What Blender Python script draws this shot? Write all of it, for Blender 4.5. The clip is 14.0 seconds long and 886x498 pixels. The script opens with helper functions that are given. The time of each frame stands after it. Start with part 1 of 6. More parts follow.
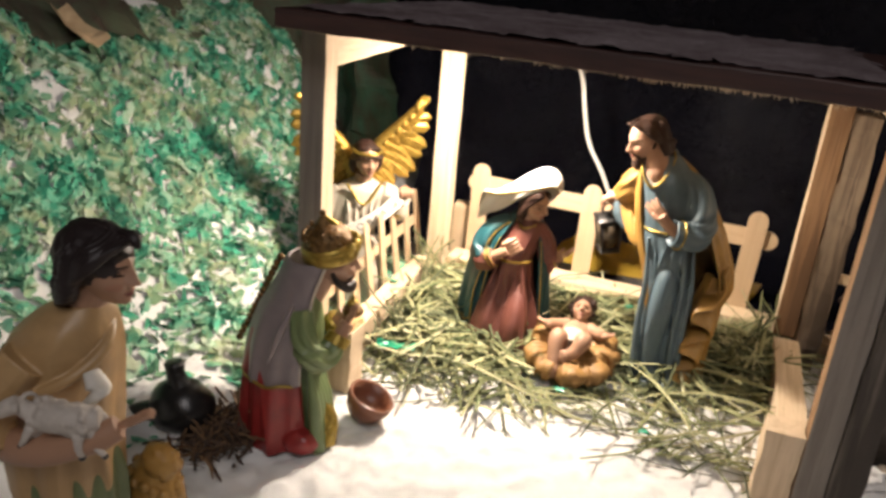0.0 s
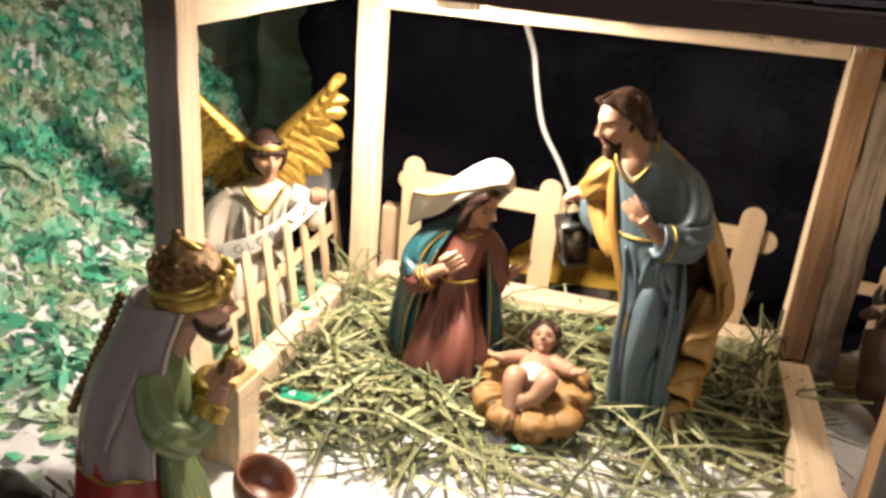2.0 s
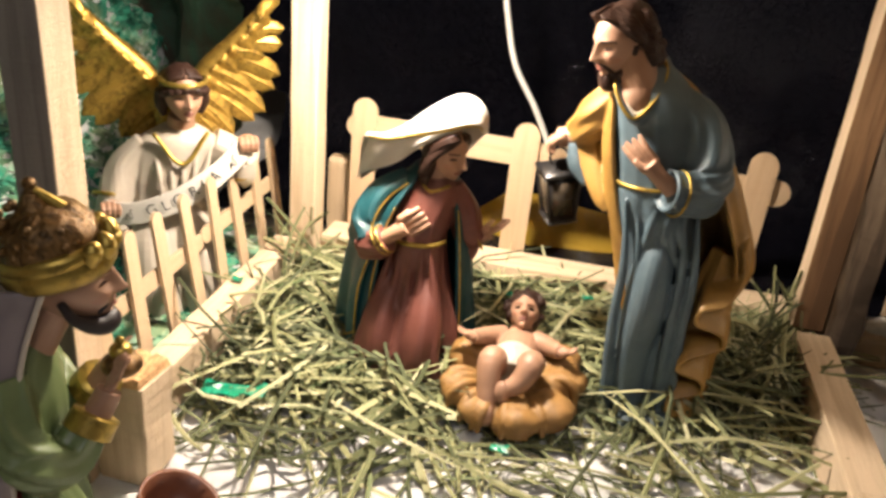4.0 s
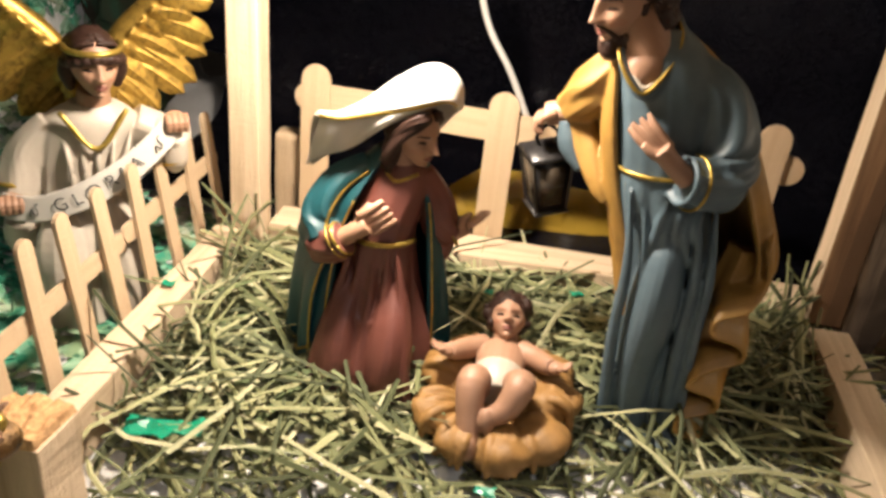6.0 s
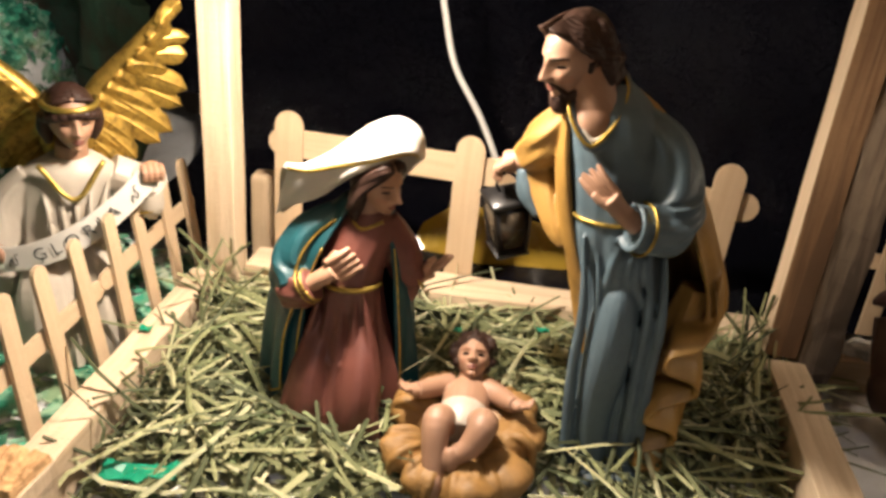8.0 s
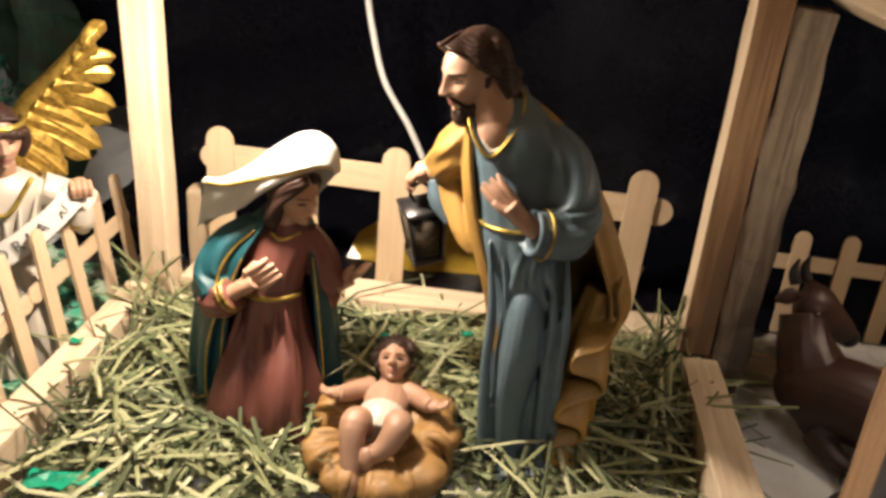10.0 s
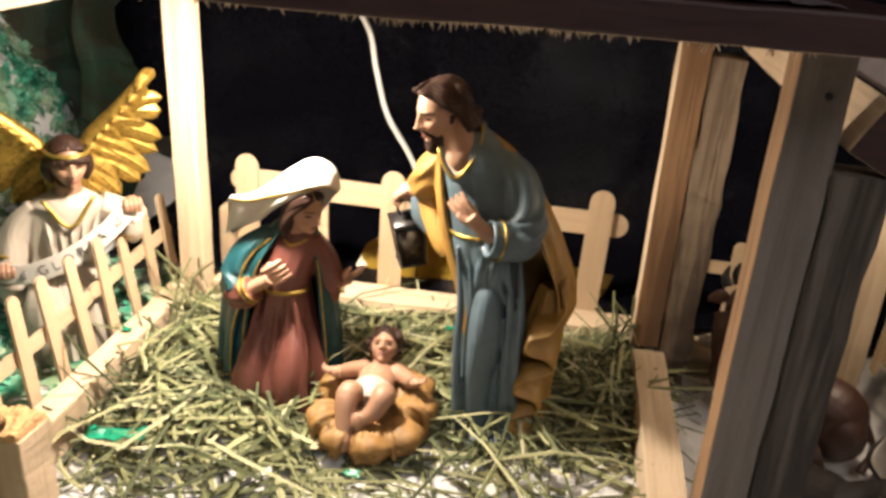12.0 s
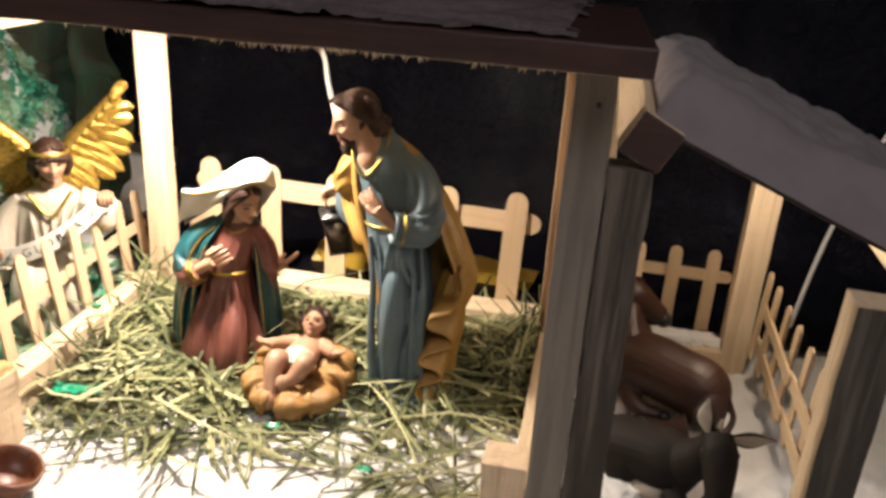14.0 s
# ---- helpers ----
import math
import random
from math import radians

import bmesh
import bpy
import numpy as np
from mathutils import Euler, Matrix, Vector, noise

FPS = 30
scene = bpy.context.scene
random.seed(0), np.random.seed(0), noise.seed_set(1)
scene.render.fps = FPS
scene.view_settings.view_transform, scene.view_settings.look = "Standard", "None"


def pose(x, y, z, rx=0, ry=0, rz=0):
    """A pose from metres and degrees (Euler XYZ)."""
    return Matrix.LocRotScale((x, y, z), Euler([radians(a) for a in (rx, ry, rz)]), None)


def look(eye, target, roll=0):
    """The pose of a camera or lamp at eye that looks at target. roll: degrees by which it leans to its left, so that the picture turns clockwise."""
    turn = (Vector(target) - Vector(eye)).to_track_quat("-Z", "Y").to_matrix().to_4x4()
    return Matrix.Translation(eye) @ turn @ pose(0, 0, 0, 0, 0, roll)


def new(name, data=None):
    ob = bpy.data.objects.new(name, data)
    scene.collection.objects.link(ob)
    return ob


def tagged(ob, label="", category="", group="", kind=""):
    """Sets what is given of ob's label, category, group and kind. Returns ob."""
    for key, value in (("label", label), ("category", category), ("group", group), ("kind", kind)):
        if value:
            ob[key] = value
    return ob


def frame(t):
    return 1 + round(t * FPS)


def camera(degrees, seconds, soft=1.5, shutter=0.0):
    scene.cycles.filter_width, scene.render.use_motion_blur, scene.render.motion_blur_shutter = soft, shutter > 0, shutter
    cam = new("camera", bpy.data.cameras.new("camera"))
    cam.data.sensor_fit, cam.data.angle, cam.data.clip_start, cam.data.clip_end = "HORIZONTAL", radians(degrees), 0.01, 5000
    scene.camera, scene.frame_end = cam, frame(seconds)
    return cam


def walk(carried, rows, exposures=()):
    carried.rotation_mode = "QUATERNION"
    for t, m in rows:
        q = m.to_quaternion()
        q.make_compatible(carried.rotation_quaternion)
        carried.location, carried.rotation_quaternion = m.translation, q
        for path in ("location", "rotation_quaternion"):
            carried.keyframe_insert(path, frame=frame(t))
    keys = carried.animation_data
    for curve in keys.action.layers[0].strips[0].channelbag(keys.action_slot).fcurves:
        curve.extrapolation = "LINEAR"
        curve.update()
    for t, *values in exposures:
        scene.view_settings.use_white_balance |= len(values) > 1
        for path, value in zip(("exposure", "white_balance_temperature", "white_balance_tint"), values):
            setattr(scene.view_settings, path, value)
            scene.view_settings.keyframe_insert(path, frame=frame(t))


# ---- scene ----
cam = camera(56.4, 14.0, 3.2, 0.0)


def aim(x, y, z, yaw, pitch, roll):
    """The camera at a place, turned yaw to the left of +y, pitched up, leaning to its left by roll."""
    return pose(x, y, z) @ pose(0, 0, 0, 90 + pitch, 0, yaw) @ pose(0, 0, 0, 0, 0, roll)


ROWS = [
    (0.0, 0.2084, -0.7488, 0.3364, 17.81, -21.86, 5.18),
    (0.5, 0.2019, -0.7108, 0.3261, 16.89, -21.68, 5.23),
    (1.0, 0.1928, -0.6761, 0.3117, 15.75, -22.12, 5.12),
    (1.5, 0.1884, -0.6419, 0.3103, 14.81, -22.34, 5.04),
    (2.0, 0.1803, -0.6050, 0.2969, 14.01, -22.08, 4.75),
    (2.5, 0.1711, -0.5714, 0.2842, 12.85, -22.62, 5.25),
    (3.0, 0.1663, -0.5502, 0.2738, 11.97, -23.26, 5.32),
    (5.5, 0.1413, -0.4677, 0.2450, 7.72, -26.48, 5.63),
    (6.0, 0.1383, -0.4503, 0.2465, 6.93, -27.26, 5.74),
    (6.5, 0.1422, -0.4501, 0.2516, 6.67, -26.90, 5.69),
    (7.0, 0.1442, -0.4540, 0.2582, 6.78, -26.49, 5.34),
    (9.5, 0.1717, -0.4602, 0.2696, 5.30, -25.36, 4.51),
    (10.0, 0.1810, -0.4678, 0.2737, 4.68, -25.17, 4.64),
    (10.5, 0.1899, -0.4820, 0.2799, 4.83, -24.73, 4.54),
    (11.0, 0.1989, -0.5078, 0.2873, 5.65, -24.11, 4.22),
    (11.5, 0.2095, -0.5310, 0.2952, 7.01, -23.94, 3.81),
    (12.0, 0.2230, -0.5486, 0.3031, 7.70, -23.64, 3.63),
    (12.5, 0.2386, -0.5692, 0.3142, 8.46, -23.28, 3.37),
    (13.0, 0.2605, -0.5857, 0.3109, 8.98, -22.84, 3.64),
    (13.5, 0.2867, -0.6031, 0.3148, 9.40, -22.52, 3.90),
    (14.0, 0.3085, -0.6128, 0.3204, 9.93, -22.47, 3.73),
]
EXPOSURES = [(0.0, -0.24), (1.5, -0.28), (3.0, -0.46), (5.5, -0.76), (7.0, -0.92), (9.5, -0.92), (11.5, -0.53), (12.5, -0.44), (14.0, -0.26)]
walk(cam, [(t, aim(*row)) for t, *row in ROWS], EXPOSURES)

# ---- world and light ----
world = bpy.data.worlds.new("dim_room_air")
scene.world = world
world.use_nodes = True
world.node_tree.nodes["Background"].inputs[0].default_value = (0.55, 0.5, 0.5, 1)
world.node_tree.nodes["Background"].inputs[1].default_value = 0.13
scene.view_settings.exposure = 0.0


def lamp(name, kind, m, energy, colour, soft):
    data = bpy.data.lights.new(name, kind)
    data.energy, data.color = energy, colour
    if kind == "AREA":
        data.shape, data.size = "DISK", soft
    else:
        data.shadow_soft_size = soft
    ob = new(name, data)
    ob.matrix_world = m
    return ob


BULB = Vector((0.057, -0.122, 0.2435))
lamp("stable_light", "POINT", pose(*BULB), 4.4, (1.0, 0.865, 0.73), 0.014)
lamp("stable_light_downward", "AREA", look((BULB.x, BULB.y, BULB.z - 0.001), (BULB.x, BULB.y - 0.0005, 0.0)), 2.65, (1.0, 0.865, 0.73), 0.026)
STALL_BULB = Vector((0.412, -0.105, 0.19))
lamp("stall_light", "POINT", pose(*STALL_BULB), 0.9, (1.0, 0.8, 0.6), 0.007)
lamp("room_light", "AREA", look((0.65, -1.45, 1.5), (0.15, -0.2, 0.15)), 15.0, (1.0, 0.93, 0.92), 0.9)

# ---- materials ----


class Nodes:
    """A material's node tree with short calls."""

    def __init__(self, name):
        self.m = bpy.data.materials.new(name)
        self.m.use_nodes = True
        self.t = self.m.node_tree
        self.b = self.t.nodes["Principled BSDF"]

    def add(self, kind, **values):
        node = self.t.nodes.new(kind)
        for key, value in values.items():
            node.inputs[key].default_value = value
        return node

    def link(self, a, b):
        self.t.links.new(a, b)

    def coords(self, stretch=(1, 1, 1), world_space=False):
        if world_space:
            source = self.add("ShaderNodeNewGeometry").outputs["Position"]
        else:
            source = self.add("ShaderNodeTexCoord").outputs["Object"]
        mapping = self.add("ShaderNodeMapping", Scale=stretch)
        self.link(source, mapping.inputs["Vector"])
        return mapping.outputs["Vector"]

    def noise(self, vector, scale, detail=4.0, rough=0.55, distortion=0.0):
        n = self.add("ShaderNodeTexNoise", Scale=scale, Detail=detail, Roughness=rough, Distortion=distortion)
        self.link(vector, n.inputs["Vector"])
        return n.outputs["Fac"]

    def ramp(self, fac, stops):
        r = self.add("ShaderNodeValToRGB")
        els = r.color_ramp.elements
        while len(els) < len(stops):
            els.new(0.5)
        for el, (at, colour) in zip(els, stops):
            el.position, el.color = at, (*colour, 1)
        self.link(fac, r.inputs["Fac"])
        return r.outputs["Color"]

    def mix(self, a, b, fac, blend="MIX"):
        n = self.add("ShaderNodeMix")
        n.data_type, n.blend_type = "RGBA", blend
        for socket, value in ((n.inputs[0], fac), (n.inputs[6], a), (n.inputs[7], b)):
            if isinstance(value, (int, float)):
                socket.default_value = value
            elif isinstance(value, tuple):
                socket.default_value = (*value, 1)
            else:
                self.link(value, socket)
        return n.outputs[2]

    def bump(self, height, strength, distance):
        n = self.add("ShaderNodeBump", Strength=strength, Distance=distance)
        self.link(height, n.inputs["Height"])
        self.link(n.outputs["Normal"], self.b.inputs["Normal"])
        return n

    def done(self, colour=None, rough=0.5, metal=0.0, **values):
        if colour is not None:
            if isinstance(colour, tuple):
                self.b.inputs["Base Color"].default_value = (*colour, 1)
            else:
                self.link(colour, self.b.inputs["Base Color"])
        if isinstance(rough, (int, float)):
            self.b.inputs["Roughness"].default_value = rough
        else:
            self.link(rough, self.b.inputs["Roughness"])
        self.b.inputs["Metallic"].default_value = metal
        for key, value in values.items():
            self.b.inputs[key.replace("_", " ")].default_value = value
        return self.m


def scaled(c, k):
    return tuple(min(1.0, v * k) for v in c)


def wood(name, light, dark, axis, rough=0.75, streak=(0.25, 0.16, 0.08), streaks=0.0, grain=0.55):
    """Sawn softwood with its grain along one axis."""
    n = Nodes(name)
    stretch = [1.0, 1.0, 1.0]
    stretch[axis] = 0.06
    v = n.coords(tuple(stretch))
    fine, broad = n.noise(v, 900, 5, 0.65), n.noise(v, 190, 3, 0.5, 0.6)
    c = n.ramp(broad, ((0.3, dark), (0.55, light), (0.75, scaled(light, 1.06))))
    c = n.mix(c, scaled(dark, 0.75), n.ramp(fine, ((0.5, (0, 0, 0)), (0.8, (grain, grain, grain)))))
    if streaks:
        patch = n.noise(v, 70, 3, 0.6, 0.3)
        c = n.mix(c, streak, n.ramp(patch, ((0.62 - streaks, (0, 0, 0)), (0.72 - streaks, (0.85, 0.85, 0.85)))))
    shade = n.add("ShaderNodeObjectInfo").outputs["Random"]
    c = n.mix(c, scaled(dark, 1.0), n.ramp(shade, ((0.0, (0, 0, 0)), (1.0, (0.3, 0.3, 0.3)))))
    across = [0.35, 0.35, 0.35]
    across[axis] = 1.0
    saw = n.noise(n.coords(tuple(across)), 420, 3, 0.6, 0.8)
    c = n.mix(c, scaled(dark, 0.7), n.ramp(saw, ((0.58, (0, 0, 0)), (0.78, (0.22, 0.22, 0.22)))))
    n.bump(n.mix(fine, saw, 0.5), 0.7, 0.0012)
    return n.done(c, rough)


PINE_LIGHT, PINE_DARK = (0.6, 0.47, 0.325), (0.45, 0.335, 0.215)
pine_x = wood("pine_along_x", PINE_LIGHT, PINE_DARK, 0)
pine_y = wood("pine_along_y", PINE_LIGHT, PINE_DARK, 1)
pine_z = wood("pine_upright", PINE_LIGHT, PINE_DARK, 2)
# pine greyed by weather, with the shade of front faces mixed into its colour
shaded_grey_pine = wood("greyed_shaded_pine", (0.19, 0.165, 0.14), (0.14, 0.12, 0.1), 2, 0.85)
old_pine = wood("weathered_pine", (0.27, 0.155, 0.075), (0.165, 0.085, 0.038), 2, 0.85, (0.07, 0.036, 0.017), 0.14)
bark_pine = wood("bark_edged_pine", (0.22, 0.165, 0.115), (0.125, 0.09, 0.062), 2, 0.9, (0.06, 0.042, 0.03), 0.14)
# grey bark, darker than bark_pine to hold the shade on forward faces
shaded_bark = wood("shaded_grey_bark_pine", (0.12, 0.1, 0.082), (0.06, 0.05, 0.04), 2, 0.95, (0.03, 0.024, 0.02), 0.2)
stick_z = wood("craft_stick_upright", (0.47, 0.345, 0.22), (0.43, 0.31, 0.19), 2, 0.6, grain=0.22)


def end_grain():
    n = Nodes("torn_end_grain")
    v = n.coords()
    a = n.noise(v, 260, 6, 0.7, 1.0)
    n.bump(a, 0.9, 0.002)
    return n.done(n.ramp(a, ((0.3, (0.38, 0.2, 0.08)), (0.6, (0.68, 0.42, 0.2)))), 0.85)


def snow_mat():
    n = Nodes("cotton_wool_snow")
    v = n.coords()
    big, fine = n.noise(v, 55, 6, 0.65, 0.5), n.noise(v, 700, 6, 0.75, 1.5)
    c = n.ramp(fine, ((0.25, (0.8, 0.78, 0.75)), (0.6, (0.92, 0.91, 0.89))))
    c = n.mix(c, (0.72, 0.69, 0.63), n.ramp(big, ((0.5, (0, 0, 0)), (0.8, (0.5, 0.5, 0.5)))))
    both = n.mix(big, fine, 0.45)
    n.bump(both, 0.8, 0.006)
    return n.done(c, 0.95, Subsurface_Weight=0.0, Sheen_Weight=0.25)


def roof_mat():
    n = Nodes("dark_stained_board")
    v = n.coords((0.08, 1, 1))
    a = n.noise(v, 300, 5, 0.6)
    n.bump(a, 0.4, 0.001)
    return n.done(n.ramp(a, ((0.3, (0.018, 0.0065, 0.0055)), (0.7, (0.045, 0.016, 0.012)))), 0.55)


def frost_mat():
    n = Nodes("thin_frost_on_board")
    v = n.coords()
    big, fine = n.noise(v, 28, 5, 0.6, 0.4), n.noise(v, 900, 5, 0.8)
    c = n.mix((0.12, 0.085, 0.09), (0.34, 0.29, 0.31), n.ramp(big, ((0.35, (0, 0, 0)), (0.7, (1, 1, 1)))))
    c = n.mix(c, (0.05, 0.026, 0.026), n.ramp(fine, ((0.42, (0.8, 0.8, 0.8)), (0.58, (0, 0, 0)))))
    n.bump(fine, 0.8, 0.002)
    return n.done(c, 0.95)


def plastic_sheet():
    n = Nodes("black_bin_liner")
    v = n.coords()
    fine = n.mix(n.noise(v, 130, 3, 0.6, 3.5), n.noise(v, 38, 2, 0.5, 2.5), 0.45)
    where = n.ramp(n.noise(v, 6, 2, 0.5, 0.5), ((0.34, (0.3, 0.3, 0.3)), (0.6, (1, 1, 1))))
    wave = n.mix((0.5, 0.5, 0.5), fine, where)
    n.bump(wave, 1.0, 0.0065)
    return n.done((0.004, 0.004, 0.0065), 0.13, 0.0, Specular_IOR_Level=0.1)


def paper(name, light, dark):
    n = Nodes(name)
    v = n.coords()
    a, b = n.noise(v, 22, 5, 0.6, 1.2), n.noise(v, 220, 4, 0.6)
    n.bump(b, 0.4, 0.002)
    return n.done(n.ramp(a, ((0.35, dark), (0.65, light))), 0.85)


def islands(name, stops, rough=0.8, var=0.2):
    """Loose bits, each with a tint of its own."""
    n = Nodes(name)
    r = n.add("ShaderNodeNewGeometry").outputs["Random Per Island"]
    v = n.coords()
    c = n.ramp(r, stops)
    c = n.mix(c, (0.1, 0.1, 0.06), n.ramp(n.noise(v, 400, 3), ((0.5, (0, 0, 0)), (0.8, (var, var, var)))))
    return n.done(c, rough)


def paint(name, colour, rough=0.5, metal=0.0, wear=0.35, dark=0.45, scale=90, relief=0.12, gloss=0.5):
    """Hand-painted resin: a wash that gathers unevenly over the base coat."""
    n = Nodes(name)
    v = n.coords()
    a, b = n.noise(v, scale, 4, 0.6, 0.4), n.noise(v, 900, 4, 0.6)
    c = n.mix(scaled(colour, dark), colour, n.ramp(a, ((0.28, (1 - wear,) * 3), (0.55, (1, 1, 1)))))
    n.bump(b if relief < 0.3 else a, relief, 0.0006 if relief < 0.3 else 0.002)
    return n.done(c, rough, metal, Specular_IOR_Level=gloss)


def flake_material():
    """Dyed shreds: each its own tint, drifting between green and straw over the slope."""
    n = Nodes("dyed_wood_flakes")
    r = n.add("ShaderNodeNewGeometry").outputs["Random Per Island"]
    v = n.coords()
    greens = n.ramp(r, ((0.0, (0.000, 0.062, 0.037)), (0.25, (0.000, 0.172, 0.102)), (0.55, (0.010, 0.312, 0.191)), (0.8, (0.075, 0.390, 0.249)), (1.0, (0.211, 0.452, 0.293))))
    straw = n.ramp(r, ((0.0, (0.062, 0.187, 0.101)), (0.35, (0.312, 0.359, 0.187)), (0.7, (0.452, 0.452, 0.281)), (1.0, (0.562, 0.562, 0.468))))
    drift = n.noise(v, 30, 3, 0.6, 0.5)
    c = n.mix(greens, straw, n.ramp(drift, ((0.42, (0.08, 0.08, 0.08)), (0.62, (0.85, 0.85, 0.85)))))
    c = n.mix(c, (0.03, 0.07, 0.04), n.ramp(n.noise(v, 14, 3), ((0.5, (0, 0, 0)), (0.75, (0.4, 0.4, 0.4)))))
    return n.done(c, 0.85)


torn_wood = end_grain()
snow = snow_mat()
roof_board = roof_mat()
# much darker grey than the snow on the ground
grey_snow = paint("grey_roof_snow", (0.18, 0.156, 0.166), 0.95, 0, 0.4, 0.7, 60, 0.5)
frost = frost_mat()
black_plastic = plastic_sheet()
kraft = paper("kraft_paper", (0.46, 0.34, 0.2), (0.28, 0.19, 0.1))
crest_paper = paper("painted_crest_paper", (0.06, 0.075, 0.04), (0.05, 0.03, 0.02))
rock_paper = paper("painted_rock_paper", (0.035, 0.085, 0.05), (0.05, 0.035, 0.02))
hay_mat = islands("dry_hay", ((0.0, (0.0346, 0.0418, 0.0158)), (0.25, (0.0806, 0.0936, 0.0353)), (0.5, (0.1692, 0.18, 0.0756)), (0.75, (0.2952, 0.2916, 0.144)), (0.92, (0.432, 0.4104, 0.252)), (1.0, (0.1044, 0.1404, 0.0518))))
flake_mat = flake_material()
shaded_chaff_mat = islands("shaded_hay_chaff", ((0.0, (0.06, 0.065, 0.025)), (0.5, (0.13, 0.125, 0.05)), (1.0, (0.24, 0.22, 0.1))))
green_scrap = paint("green_foil_scrap", (0.0, 0.2, 0.11), 0.35)
lip = paint("painted_lip", (0.186, 0.062, 0.0434), 0.48)
lip_line = paint("painted_mouth_line", (0.14, 0.04, 0.03), 0.5)
painted_face = paint("painted_face", (0.3, 0.168, 0.105), 0.5, 0, 0.12, 0.85)
blush = paint("painted_cheek", (0.3, 0.145, 0.088), 0.5, 0, 0.12, 0.85)
skin = paint("painted_skin", (0.29, 0.16, 0.098), 0.52, 0, 0.25, 0.7)
brown_hair = paint("painted_brown_hair", (0.03, 0.0145, 0.01), 0.5, 0, 0.6, 0.35, 300, gloss=0.2)
black_hair = paint("painted_black_hair", (0.015, 0.01, 0.01), 0.45, 0, 0.5, 0.5, 300, gloss=0.25)
grey_blue = paint("grey_blue_robe", (0.072, 0.108, 0.13), 0.5, 0, 0.45, 0.4, 60)
ochre = paint("ochre_cloak", (0.3, 0.165, 0.036), 0.5, 0, 0.5, 0.35, 60)
teal = paint("teal_cloak", (0.004, 0.052, 0.0624), 0.5, 0, 0.5, 0.3, 55)
rose = paint("rose_gown", (0.125, 0.039, 0.028), 0.5, 0, 0.5, 0.35, 60)
white_cloth = paint("white_painted_cloth", (0.465, 0.4387, 0.39), 0.5, 0, 0.15, 0.8)
cream = paint("cream_gown", (0.4, 0.35, 0.285), 0.45, 0, 0.3, 0.6, 70)
old_gold = paint("antique_gold_relief", (0.15, 0.08, 0.022), 0.42, 0.6, 0.95, 0.1, 300, 0.7)
gold = paint("gold_paint", (0.3536, 0.2448, 0.051), 0.36, 0.75, 0.75, 0.25, 260)
wing_gold = paint("gilded_wing", (0.4, 0.25, 0.05), 0.38, 0.75, 0.9, 0.2, 240)
straw_gold = paint("tan_manger_drapery", (0.235, 0.122, 0.032), 0.6, 0, 0.6, 0.45, 140, 0.4)
deep_red = paint("deep_red_robe", (0.208, 0.0176, 0.016), 0.36, 0, 0.5, 0.3, 60)
leaf_green = paint("soft_green_robe", (0.1152, 0.1544, 0.0612), 0.4, 0, 0.45, 0.5, 60)
mauve = paint("grey_mauve_cape", (0.17, 0.1403, 0.1403), 0.45, 0, 0.4, 0.5, 60)
ox_brown = paint("chestnut_hide", (0.034, 0.011, 0.006), 0.5, 0, 0.5, 0.3, 60)
donkey_grey = paint("dark_grey_hide", (0.009, 0.006, 0.0045), 0.68, 0, 0.6, 0.35, 60, gloss=0.2)
pale_hide = paint("pale_muzzle", (0.3, 0.252, 0.198), 0.45)
black_paint = paint("black_paint", (0.012, 0.011, 0.011), 0.3)
lamb_white = paint("lamb_wool", (0.406, 0.364, 0.322), 0.6, 0, 0.4, 0.6, 200)
rust = paint("brown_bowl", (0.14, 0.05, 0.025), 0.4)
olive = paint("olive_skirt", (0.1, 0.13, 0.05), 0.45, 0, 0.4, 0.5, 60)
tan_cloth = paint("tan_tunic", (0.345, 0.2175, 0.0975), 0.45, 0, 0.45, 0.5, 60)
smoky = paint("smoky_lantern_pane", (0.05, 0.0375, 0.025), 0.25)
ink = paint("dark_ink", (0.03, 0.03, 0.03), 0.6)
white_cable = paint("white_cable_sheath", (0.6, 0.58, 0.54), 0.4, 0, 0.1, 0.9)


def amber():
    n = Nodes("amber_plastic")
    return n.done((0.42, 0.27, 0.035), 0.22, 0.0, Transmission_Weight=0.35, Alpha=1.0)


amber_plastic = amber()
lens = Nodes("lamp_diffuser")
lens.b.inputs["Emission Color"].default_value = (1.0, 0.86, 0.66, 1)
lens.b.inputs["Emission Strength"].default_value = 30.0
lens = lens.done((0.9, 0.9, 0.85), 0.5)

# ---- helpers for things ----


def thing(name, at, label, category, group="", kind=""):
    ob = new(name)
    ob.empty_display_size = 0.02
    ob.location = at
    return tagged(ob, label, category, group, kind)


def origin_of(ob):
    p = Vector((0, 0, 0))
    while ob:
        p += ob.location
        ob = ob.parent
    return p


def mesh_of(name, bm, materials, shift=Vector((0, 0, 0)), smooth=False):
    me = bpy.data.meshes.new(name)
    bmesh.ops.translate(bm, verts=bm.verts, vec=-shift)
    bmesh.ops.recalc_face_normals(bm, faces=bm.faces)
    bm.to_mesh(me)
    bm.free()
    for m in materials if isinstance(materials, (list, tuple)) else [materials]:
        me.materials.append(m)
    if smooth:
        me.polygons.foreach_set("use_smooth", [True] * len(me.polygons))
    return me


def part(name, bm, material, parent, label="", smooth=False):
    """Links a bmesh, built in the world's metres, as one mesh under a thing or a part."""
    ob = new(name, mesh_of(name, bm, material, origin_of(parent), smooth))
    ob.parent = parent
    return tagged(ob, label)


def solo(name, bm, material, at, label, category="", group="", kind="", smooth=False):
    """A thing that is one mesh."""
    ob = new(name, mesh_of(name, bm, material, Vector(at), smooth))
    ob.location = at
    return tagged(ob, label, category, group, kind)


